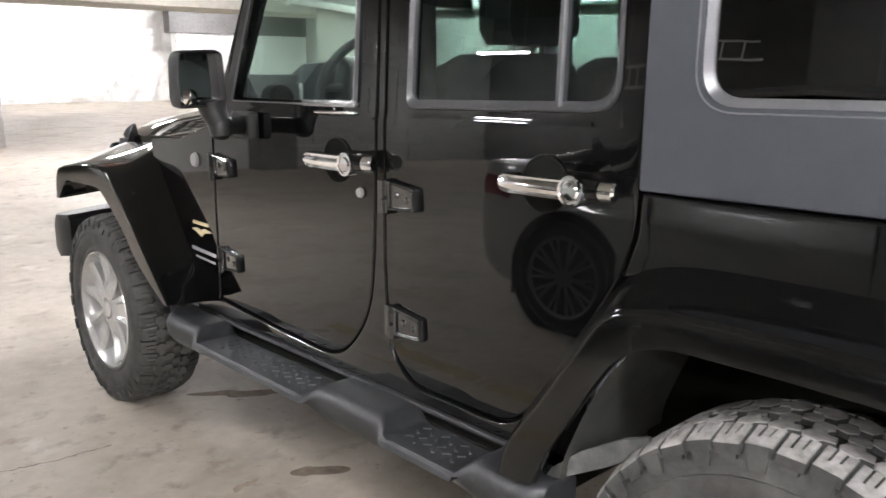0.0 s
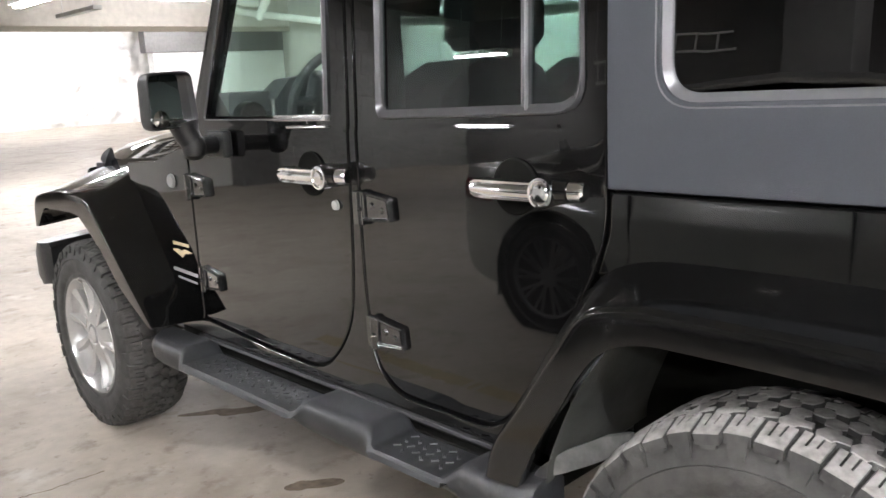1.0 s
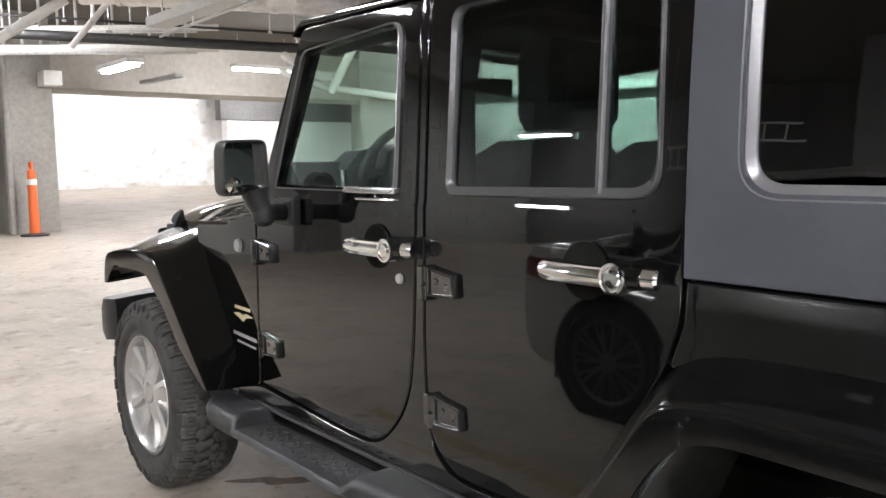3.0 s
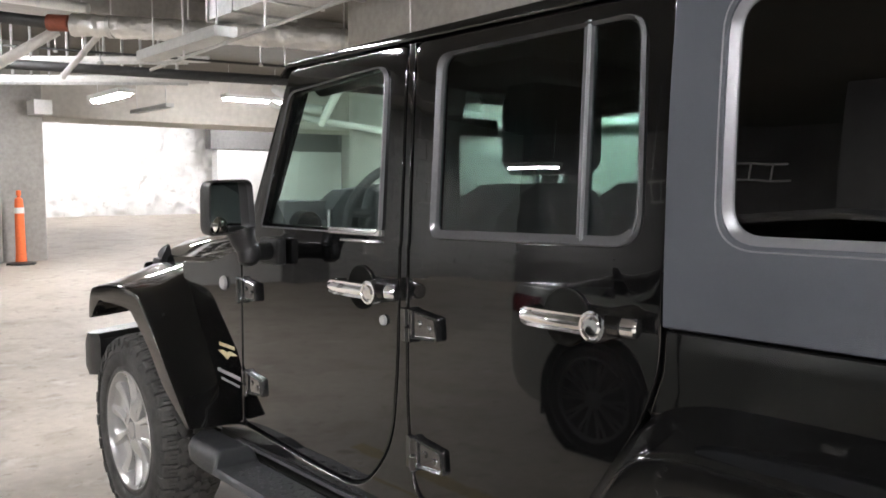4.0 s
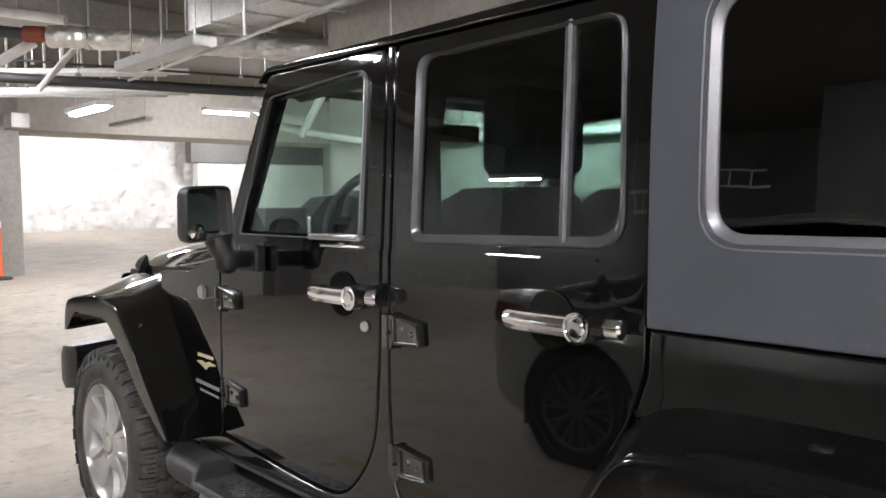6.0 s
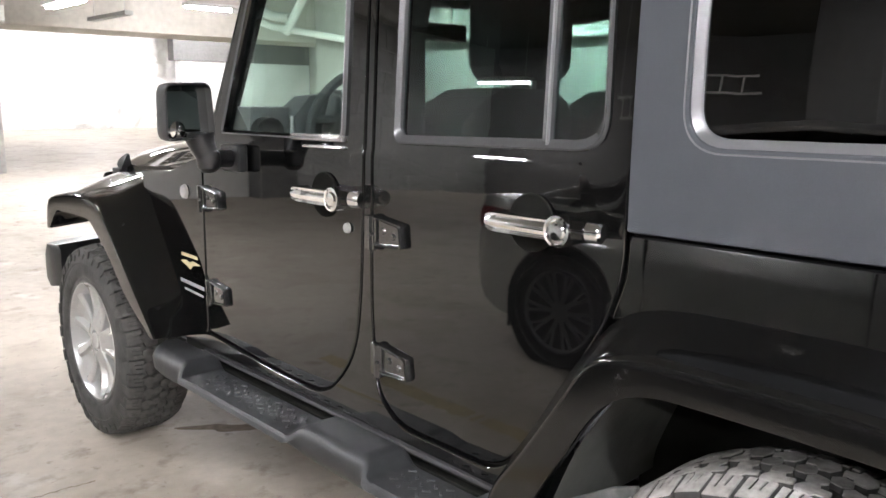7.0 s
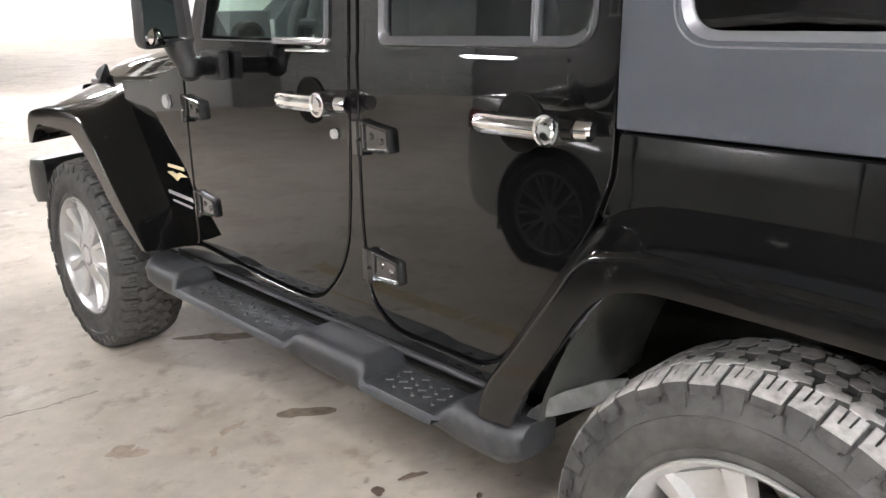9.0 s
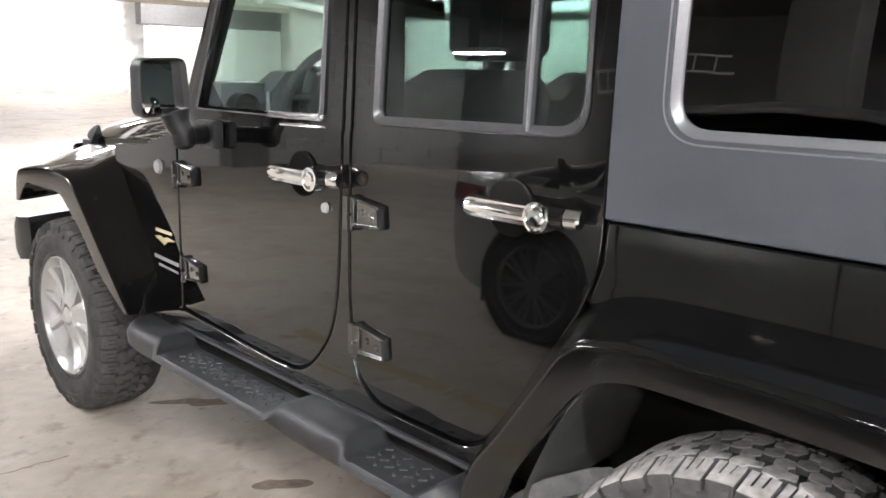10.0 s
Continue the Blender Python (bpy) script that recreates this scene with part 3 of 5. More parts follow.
def hinge(y, z, s, door):
    """A thick tapering leaf with a raised rim, bolted to the door, and a two-knuckle barrel on the body; y is the leaf's hinged edge."""
    leaf = sheet(rounded([(y, z + 0.040), (y, z - 0.042), (y - 0.117, z - 0.034), (y - 0.110, z + 0.025)], 0.006, 3), -0.7945, SIDE + 0.001, bev=0.002)
    rim_o = rounded([(y - 0.004, z + 0.040), (y - 0.004, z - 0.042), (y - 0.118, z - 0.035), (y - 0.111, z + 0.026)], 0.007, 3)
    rim_i = rounded([(y - 0.014, z + 0.028), (y - 0.014, z - 0.032), (y - 0.106, z - 0.026), (y - 0.101, z + 0.016)], 0.006, 3)
    rim = ring_loft(rim_o, rim_i, ((0.0, -0.788), (0.02, -0.796), (0.2, -0.8015), (0.5, -0.8035), (0.8, -0.8015), (0.98, -0.797), (1.0, -0.793)), Vector)
    bm = add(leaf, rim)
    add(bm, sheet(rounded([(y + 0.042, z + 0.036), (y + 0.042, z - 0.054), (y + 0.012, z - 0.054), (y + 0.012, z + 0.036)], 0.006, 3), -0.7945, -0.78, bev=0.003))
    for z0, z1 in ((-0.052, -0.010), (-0.006, 0.040)):
        add(bm, tube([(-0.7965, y + 0.004, z + z0), (-0.7965, y + 0.004, z + z0 + 0.003), (-0.7965, y + 0.004, z + z1 - 0.003), (-0.7965, y + 0.004, z + z1)], [0.0095, 0.0125, 0.0125, 0.0095], 16))
    h = part("hinge", mirrored(bm, s), HINGE, door, "glossy black bolted hinge")
    for dy, dz in ((-0.040, 0.002), (-0.078, -0.008)):
        b = turned(lathe([(-0.7995, 0), (-0.799, 0.0055), (-0.796, 0.009), (-0.794, 0.0095)], 12), pose(0, y + dy, z + dz))
        add_bolt.append((mirrored(b, s), h))


add_bolt = []


def door_handle(y, z, s, door):
    """Chrome pull over a flat black disc that paints a dark hollow at (y, z), with a push button and a black and chrome
    end.
    """
    cup = turned(lathe([(-0.784, 0.063), (-0.7885, 0.062), (-0.790, 0.059), (-0.7875, 0.053), (-0.7868, 0)], 32), pose(0, y, z))
    part("recess_disc", mirrored(cup, s), WELL, door, "flat black disc in place of a recess")
    section = ((0.012, 0.0), (0.012, 0.7), (0.006, 1.0), (-0.004, 1.0), (-0.010, 0.86), (-0.009, 0.66), (-0.005, 0.56), (-0.010, 0.46), (-0.012, 0.2), (-0.0125, 0.0))
    section = section + tuple((dx, -h) for dx, h in section[-2:0:-1])
    rows = []
    for k in range(13):
        u = k / 12
        yy = y + 0.075 - 0.185 * u
        h = 0.0225 * (1 - 0.35 * max(0, (0.12 - u) / 0.12) ** 2)
        cx = -0.838 - 0.004 * math.sin(math.pi * u)
        rows.append([(cx + dx, yy, z + 0.002 + h * dz) for dx, dz in section])
    pull = loft(rows, True, True)
    add(pull, turned(lathe([(-0.80, 0.020), (-0.846, 0.020), (-0.848, 0.018)], 16), pose(0, y + 0.062, z + 0.002)))
    add(pull, turned(lathe([(-0.775, 0.031), (-0.846, 0.033), (-0.853, 0.031), (-0.8535, 0.026), (-0.850, 0.0235), (-0.8505, 0.021), (-0.855, 0.017), (-0.856, 0)], 28), pose(0, y - 0.121, z + 0.002)))
    part("door_handle", mirrored(pull, s), CHROME, door, "polished chrome door handle")
    base = tube([(-0.828, y - 0.130, z + 0.006), (-0.824, y - 0.176, z + 0.006)], [0.025, 0.0225], 18)
    add(base, tube([(-0.78, y - 0.160, z + 0.006), (-0.822, y - 0.160, z + 0.006)], 0.015, 12))
    part("handle_mount", mirrored(base, s), PAINT, door)
    ring = tube([(-0.824, y - 0.180, z + 0.006), (-0.821, y - 0.206, z + 0.006), (-0.820, y - 0.210, z + 0.006)], [0.0215, 0.021, 0.017], 18)
    add(ring, tube([(-0.824, y - 0.172, z + 0.006), (-0.824, y - 0.184, z + 0.006)], 0.016, 12))
    part("handle_end", mirrored(ring, s), CHROME, door)


def ring_loft(outer, inner, profile, shape):
    """A frame skin from the outer to the inner outline; profile gives (share of the way, x)."""
    pairs = list(zip(outer, inner))
    dense = []
    for (a, b), (c, d) in zip(pairs, pairs[1:] + pairs[:1]):
        n = max(1, round(math.dist(a, c) / 0.04))
        dense += [((a[0] + (c[0] - a[0]) * i / n, a[1] + (c[1] - a[1]) * i / n), (b[0] + (d[0] - b[0]) * i / n, b[1] + (d[1] - b[1]) * i / n)) for i in range(n)]
    rows = []
    for u, x in profile:
        row = []
        for a, b in dense:
            y, z = a[0] + (b[0] - a[0]) * u, a[1] + (b[1] - a[1]) * u
            row.append(shape(Vector((x, y, z))))
        rows.append(row)
    return loft(rows, True)


def build_doors(s):
    fd = side_panel("front_door", rounded(FDOOR, FDOOR_R), s, holes=[rounded(FWIN, FWIN_R)], bev=0.0055, cuts=CUTS + (1.36, 1.44, 1.52, 1.6, 1.68, 1.76))
    rd = side_panel("rear_door", rounded(RDOOR, RDOOR_R), s, holes=[rounded(RWIN, RWIN_R)], bev=0.0055, cuts=CUTS + (1.36, 1.44, 1.52, 1.6, 1.68, 1.76))
    for door, win, rad, glass in ((fd, FWIN, FWIN_R, LIGHTGLASS), (rd, RWIN, RWIN_R, DARKGLASS)):
        front, back, foot, head = (0.004, 0.006, 0.008, 0.005) if door is fd else (0.009, 0.014, 0.019, 0.005)
        mid_y, mid_z = sum(p[0] for p in win) / 4, sum(p[1] for p in win) / 4
        hole = [(y + (-front if y > mid_y else back), z + (foot if z < mid_z else -head)) for y, z in win]
        inner = rounded(hole, [max(0.012, r - 0.006) for r in rad])
        ring = ring_loft(rounded(grown(win, 0.004), rad), inner, ((0.0, -0.786), (0.10, -0.7945), (0.25, -0.796), (0.8, -0.786), (1.0, -0.781), (1.0, -0.768)), body_curve)
        part("window_seal", mirrored(ring, s), SEAL if door is rd else TRIM, door, "satin grey window seal" if door is rd else "glossy black window seal")
        if door is fd:
            # Thin pale ring put in for the glint on the door's rounded edge.
            bead = ring_loft(rounded(grown(win, 0.0055), rad), rounded(grown(win, 0.0005), rad), ((0.0, -0.784), (0.1, -0.796), (0.5, -0.7985), (0.9, -0.797), (1.0, -0.79)), body_curve)
            part("glint_bead", mirrored(bead, s), PALEEDGE, door, "thin pale bead for the glint round the glass")
        pane = part("window_glass", mirrored(sheet(rounded(grown(win, -0.004), rad), -0.775, -0.771, (), 0, (1.36, 1.44, 1.52, 1.6, 1.68, 1.76), body_curve), s), glass, door, "tinted window glass")
        pane.visible_shadow = False
    bar = sheet([(0.489, 1.325), (0.468, 1.325), (0.469, 1.785), (0.489, 1.785)], -0.786, -0.765, (), 0.002, (), body_curve)
    bar = part("window_divider", mirrored(bar, s), SEAL, rd, "satin grey division bar")
    edge = sheet([(0.4755, 1.325), (0.468, 1.325), (0.469, 1.785), (0.476, 1.785)], -0.7915, -0.786, (), 0.002, (), body_curve)
    part("divider_lip", mirrored(edge, s), PALEEDGE, bar, "lighter grey raised lip")
    # bright outer strips below the front window, only as long as their highlight
    for y0, z0, z1 in ((1.425, 1.309, 1.327), (1.36, 1.290, 1.298)):
        strip = sheet(rounded([(y0, z1 - 0.002), (1.172, z1), (1.172, z0), (y0, z0 - 0.002)], 0.004, 3), -0.797, -0.77, (), 0.004, (), body_curve)
        part("sill_strip", mirrored(strip, s), GLINTSTRIP, fd, "bright metal sill strip, only as long as its highlight")
    for y, z, d in ((1.973, 1.092, fd), (1.945, 0.768, fd), (1.027, 1.090, rd), (1.007, 0.752, rd)):
        hinge(y, z, s, d)
    door_handle(1.256, 1.162, s, fd)
    door_handle(0.504, 1.168, s, rd)
    part("door_lock", mirrored(turned(lathe([(-0.793, 0), (-0.793, 0.013), (-0.786, 0.015)], 20), pose(0, 1.151, 1.081)), s), SILVER, fd, "silver lock cylinder")
    return fd


for s in (-1, 1):
    fd = build_doors(s)
    # panels ahead of and behind the doors, pillars and sill
    side_panel("cowl_side", rounded([(2.50, 1.15), (2.45, 0.95), (2.20, 0.575), (2.0, 0.585), (1.991, 0.62), (1.991, 1.22), (2.06, 1.215), (2.25, 1.165)], 0.015), s)
    backing = sheet([(1.10, 0.93), (1.03, 0.93), (1.03, 1.816), (1.10, 1.816)], -0.774, -0.74, (), 0, (), body_curve)
    part("pillar_inner", mirrored(backing, s), WELL, car)
    flush = [(2.19, 0.580), (2.19, 0.560), (0.50, 0.548), (0.50, 0.664), (0.588, 0.5835), (0.932, 0.5835), (1.028, 0.652), (1.0525, 0.86), (1.0505, 1.816), (1.0775, 1.816), (1.0805, 1.25), (1.0885, 0.95), (1.1145, 0.738), (1.248, 0.5785), (1.50, 0.5805), (1.98, 0.612)]
    radii = [0.01, 0.01, 0.01, 0.01, 0.07, 0.1, 0.14, 0.15, 0.002, 0.002, 0.2, 0.2, 0.16, 0.12, 0.2, 0.01]
    side_panel("sill_and_pillar", rounded(flush, radii), s, bev=0.0045, cuts=CUTS + (0.56, 0.57, 0.60, 0.62, 0.66, 0.68, 1.36, 1.44, 1.52, 1.6, 1.68, 1.76), shape=sill_curve)
    side_panel("rear_quarter", rounded([(0.262, 1.172), (0.265, 1.09), (0.295, 1.0), (0.20, 1.02), (-0.10, 1.035), (-0.36, 1.03), (-0.49, 0.97), (-0.60, 0.77), (-0.66, 0.58), (-0.75, 0.58), (-0.75, 1.172)], 0.008), s)
    side_panel("sill", [(2.19, 0.555), (2.19, 0.52), (0.51, 0.51), (0.51, 0.69), (0.60, 0.945), (1.985, 0.945), (1.985, 0.59), (2.10, 0.575)], s, mat=WELL, x0=-0.774, x1=-0.74, bev=0, cuts=(), shape=body_curve)
    # Seam takes the paler seal grey for the light along its top.
    seam = box(-0.802, -0.77, 0.51, 2.03, 0.534, 0.546, 0.003)
    part("sill_seam", mirrored(seam, s), SEAL, car)
    part("underfloor_panel", mirrored(box(-0.792, -0.42, 0.42, 2.19, 0.475, 0.505, 0.004), s), WELL, car)


# hardtop and roof
def hardtop_section(y, w, zt):
    return [(-w, y, 1.825), (-w + 0.02, y, zt - 0.03), (-w + 0.06, y, zt - 0.005), (-w * 0.5, y, zt + 0.012), (0, y, zt + 0.018), (w * 0.5, y, zt + 0.012), (w - 0.06, y, zt - 0.005), (w - 0.02, y, zt - 0.03), (w, y, 1.825)]


hardtop = part("hardtop_roof", loft([hardtop_section(y, w, z) for y, w, z in ((-0.82, 0.70, 1.855), (-0.77, 0.74, 1.868), (0.4, 0.745, 1.872), (0.87, 0.745, 1.872))]), HARDTOP, car, "matt dark grey hardtop roof")
part("front_roof_panel", loft([hardtop_section(y, w, z) for y, w, z in ((0.875, 0.745, 1.869), (1.4, 0.743, 1.866), (1.62, 0.739, 1.855), (1.70, 0.73, 1.832))]), HARDTOP, car, "matt dark grey front roof panel")
part("roof_lining", box(-0.72, 0.72, -0.80, 1.68, 1.818, 1.826, 0), HEADLINER, car)
for s in (-1, 1):
    rail = sheet(rounded([(1.735, 1.79), (1.685, 1.838), (0.275, 1.850), (0.275, 1.820), (1.69, 1.820)], 0.008, 3), -0.797, -0.75, (), 0.006, (), body_curve)
    part("roof_rail", mirrored(rail, s), PAINT, car)
    glass_poly = [(0.150, 1.340), (-0.665, 1.344), (-0.63, 1.79), (0.152, 1.786)]
    side = sheet(rounded([(0.264, 1.177), (-0.80, 1.180), (-0.75, 1.852), (0.264, 1.85)], [0.005, 0.03, 0.05, 0.01]), -0.796, -0.76, [rounded(glass_poly, 0.075, 7)], 0.003, CUTS + (1.36, 1.44, 1.52, 1.6, 1.68, 1.76), top_curve)
    hs = part("hardtop_side", mirrored(side, s), HARDTOP, car, "matt dark grey grained hardtop side")
    lip = ring_loft(rounded(grown(glass_poly, 0.012), 0.084, 9), rounded(grown(glass_poly, -0.016), 0.06, 9), ((0.0, -0.7955), (0.06, -0.7968), (0.2, -0.7955), (0.8, -0.784), (0.95, -0.781), (1.0, -0.778), (1.0, -0.766)), top_curve)
    part("quarter_window_edge", mirrored(lip, s), PALEEDGE, hs, "chamfered hardtop window edge, paled as lit")
    pane = part("quarter_window", mirrored(sheet(rounded(grown(glass_poly, -0.006), 0.07, 7), -0.776, -0.772, (), 0, (1.36, 1.44, 1.52, 1.6, 1.68, 1.76), top_curve), s), QUARTERGLASS, hs, "dark tinted quarter window")
    pane.visible_shadow = False


# windscreen
def windscreen():
    def at(u, v):
        """u across from -1 to 1, v up from 0 to 1."""
        w = 0.755 - 0.025 * v
        return Vector((u * w, 1.99 - 0.305 * v + 0.03 * (1 - u * u), 1.235 + 0.585 * v))
    n = Vector((0, 0.92, 0.39)) * 0.03
    frame_bm = bmesh.new()
    for (a, b, c, d) in ((-1, -0.90, 0, 1), (0.90, 1, 0, 1), (-0.91, 0.91, 0, 0.10), (-0.91, 0.91, 0.91, 1)):
        rows = []
        k = 8
        for i in range(k + 1):
            u = a + (b - a) * i / k
            p, q = at(u, c), at(u, d)
            rows.append([p, q, q + n, p + n])
        add(frame_bm, loft(rows, True, True))
    fr = part("windscreen_frame", frame_bm, PAINT, car)
    g = part("windscreen_glass", loft([[at(u, 0.08) + n * 0.5, at(u, 0.93) + n * 0.5] for u in (i / 8 * 0.92 for i in range(-8, 9))]), LIGHTGLASS, fr, "light green tinted windscreen")
    g.visible_shadow = False


windscreen()
part("header_rail", box(-0.70, 0.70, 1.62, 1.70, 1.785, 1.815, 0.01), PAINT, car)


# bonnet, grille, front
# Scale and tilt that make the first-drawn parts fit the camera's view.
VIEW_FIT = Matrix(((1, 0, 0, 0), (0, 0.966, 0, 0.0092), (0, -0.0165, 0.94, 0.0805), (0, 0, 0, 1)))


def body_part(name, bm, mat, parent=None, label="", angle=35):
    """A part drawn in its first proportions, squeezed and tilted to fit the camera's view."""
    return part(name, turned(bm, VIEW_FIT), mat, parent, label, angle)


def bonnet_row(y, w, zs, zc):
    out = []
    for k in range(17):
        u = -1 + k / 8
        a = abs(u)
        z = zc - (zc - zs) * max(0, (a - 0.55) / 0.45) ** 2.2 - 0.01 * a
        out.append((u * w, y, z))
    return [(-w, y, zs - 0.06)] + out + [(w, y, zs - 0.06)]


body_part("bonnet", loft([bonnet_row(y, w, zs, zc) for y, w, zs, zc in ((2.10, 0.69, 1.205, 1.325), (2.5, 0.645, 1.195, 1.318), (3.0, 0.585, 1.180, 1.292), (3.45, 0.535, 1.152, 1.245), (3.58, 0.525, 1.125, 1.205), (3.62, 0.52, 1.08, 1.13))]), PAINT, car)
body_part("cowl_top", loft([[(-0.77, y, z - 0.06), (-0.755, y, z - 0.01), (-0.70, y, z), (0, y, z + 0.05), (0.70, y, z), (0.755, y, z - 0.01), (0.77, y, z - 0.06)] for y, z in ((1.97, 1.245), (2.06, 1.24), (2.14, 1.225))]), PAINT, car)
for s in (-1, 1):
    bay = loft([[(-0.765, 2.46, 0.6), (-0.765, 2.46, 1.06), (-0.70, 2.46, 1.165), (-0.655, 2.45, 1.172)], [(-0.60, 3.0, 0.6), (-0.60, 3.0, 1.08), (-0.595, 3.0, 1.13), (-0.585, 3.0, 1.15)], [(-0.53, 3.6, 0.6), (-0.53, 3.6, 1.0), (-0.53, 3.6, 1.06), (-0.525, 3.6, 1.08)]])
    body_part("engine_bay_side", mirrored(bay, s), PAINT, car)
    fill = loft([[(-0.775, 2.0, 1.17), (-0.765, 2.0, 1.23), (-0.70, 2.0, 1.25)], [(-0.775, 2.3, 1.165), (-0.755, 2.3, 1.178), (-0.675, 2.3, 1.19)], [(-0.77, 2.46, 1.155), (-0.73, 2.46, 1.165), (-0.655, 2.46, 1.175)]])
    body_part("cowl_shoulder", mirrored(fill, s), PAINT, car)
    latch = add(box(-0.585, -0.535, 3.33, 3.43, 1.085, 1.145, 0.012), turned(loft([[(-w, -d, z), (w, -d, z), (w, d, z), (-w, d, z)] for z, w, d in ((0, 0.022, 0.034), (0.035, 0.022, 0.028), (0.062, 0.014, 0.018), (0.085, 0.006, 0.006))], True, True), pose(-0.555, 3.36, 1.140, 30, 8, 0)))
    body_part("bonnet_latch", mirrored(latch, s), PLASTIC, car, "black rubber bonnet latch")
grille = body_part("grille", box(-0.56, 0.56, 3.585, 3.635, 0.72, 1.11, 0.03, 3), PAINT, car)
for k in range(7):
    x = -0.30 + 0.1 * k
    body_part("grille_slot", box(x - 0.028, x + 0.028, 3.628, 3.638, 0.78, 1.06, 0.01), PLASTIC, grille)
for x in (-0.44, 0.44):
    body_part("headlamp", turned(lathe([(0.0, 0.0), (0.0, 0.088), (-0.015, 0.095)], 28, "y"), pose(x, 3.645, 0.93)), SILVER, grille, "round headlamp")
bumper = loft([[(x, y0, 0.57), (x, y0, 0.75), (x, y0 + 0.03, 0.775), (x, y1 - 0.04, 0.775), (x, y1, 0.72), (x, y1, 0.60), (x, y1 - 0.05, 0.56)] for x, y0, y1 in ((-0.875, 3.46, 3.56), (-0.85, 3.41, 3.60), (-0.6, 3.50, 3.74), (0, 3.55, 3.80), (0.6, 3.50, 3.74), (0.85, 3.41, 3.60), (0.875, 3.46, 3.56))], True, True)
body_part("front_bumper", bumper, PLASTIC, car, "black plastic front bumper")


# wheel-arch flares
def flare(stations, name, s, label, out=-0.938):
    """Each station: the body edge, the outer crease and the lip, as (y, z), and x of the body edge."""
    B = smooth_path([(st[6], *st[0:2]) for st in stations], 5)
    O = smooth_path([(out, *st[2:4]) for st in stations], 5)
    I = smooth_path([(out + 0.003, *st[4:6]) for st in stations], 5)
    rows = []
    for b, o, i in zip(B, O, I):
        m1 = b.lerp(o, 0.55) + Vector((0, 0, -0.002))
        o1, o2 = o.lerp(b, 0.10), o.lerp(i, 0.14)
        lip = i.lerp(o, 0.12)
        back = Vector((i.x + 0.02, i.y, i.z))
        inner = Vector((b.x + 0.02, i.y, i.z)).lerp(b, 0.35)
        rows.append([b, m1, o1, o.lerp((o1 + o2) / 2, 0.4), o2, lip, i, back, inner])
    bm = loft(rows, True, True)
    return part(name, mirrored(bm, s), TRIM, car, label, angle=75)


REAR = [
    (0.585, 0.53, 0.490, 0.555, 0.398, 0.560, -0.78),
    (0.555, 0.62, 0.464, 0.635, 0.358, 0.645, -0.78),
    (0.480, 0.73, 0.384, 0.745, 0.292, 0.752, -0.78),
    (0.385, 0.88, 0.297, 0.872, 0.238, 0.838, -0.78),
    (0.300, 0.985, 0.236, 0.957, 0.190, 0.894, -0.78),
    (0.215, 1.035, 0.150, 0.991, 0.125, 0.926, -0.78),
    (0.050, 1.052, 0.020, 0.998, 0.010, 0.935, -0.78),
    (-0.36, 1.045, -0.36, 0.988, -0.36, 0.925, -0.78),
    (-0.48, 0.99, -0.47, 0.94, -0.44, 0.88, -0.78),
    (-0.60, 0.80, -0.58, 0.76, -0.53, 0.72, -0.78),
    (-0.67, 0.62, -0.65, 0.60, -0.59, 0.58, -0.78),
]
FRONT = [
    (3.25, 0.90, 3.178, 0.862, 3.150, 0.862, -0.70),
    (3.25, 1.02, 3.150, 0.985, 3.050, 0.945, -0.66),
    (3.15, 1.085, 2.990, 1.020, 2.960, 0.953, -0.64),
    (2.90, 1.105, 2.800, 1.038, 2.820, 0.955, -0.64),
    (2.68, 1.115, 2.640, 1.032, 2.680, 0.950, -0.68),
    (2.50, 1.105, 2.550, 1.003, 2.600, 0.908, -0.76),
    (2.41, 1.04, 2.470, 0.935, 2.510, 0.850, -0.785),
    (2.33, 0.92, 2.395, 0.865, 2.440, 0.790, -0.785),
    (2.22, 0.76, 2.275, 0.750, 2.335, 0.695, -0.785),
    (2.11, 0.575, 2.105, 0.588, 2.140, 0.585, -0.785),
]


def liner(pts, s):
    path = smooth_path([(0, *p) for p in pts], 4)
    rows = [[(-0.885, p.y, p.z), (-0.78, p.y, p.z + 0.01), (-0.5, p.y, p.z + 0.02)] for p in path]
    return part("wheel_well", mirrored(loft(rows), s), LINER, car, "dark plastic wheel-well liner")


for s in (-1, 1):
    flare(REAR, "rear_flare", s, "glossy black rear wheel flare")
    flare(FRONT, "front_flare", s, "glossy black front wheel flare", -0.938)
    liner([(0.36, 0.56), (0.35, 0.62), (0.29, 0.76), (0.225, 0.86), (0.16, 0.93), (0.04, 0.965), (-0.36, 0.96), (-0.48, 0.87), (-0.58, 0.6)], s)
    liner([(3.10, 0.975), (3.0, 1.0), (2.9, 1.01), (2.66, 0.985), (2.55, 0.87), (2.42, 0.74), (2.30, 0.55)], s)
    # Pale strip painted in for the light on the liner's lower edge.
    flap = sheet(rounded([(0.432, 0.528), (0.400, 0.575), (0.330, 0.635), (0.225, 0.700), (0.168, 0.722), (0.168, 0.700), (0.205, 0.662), (0.262, 0.625), (0.330, 0.585)], 0.006, 3), -0.862, -0.85, (), 0.003)
    part("lit_liner_band", mirrored(flap, s), LITLINER, car, "lower band of the dusty liner, paled as lit")


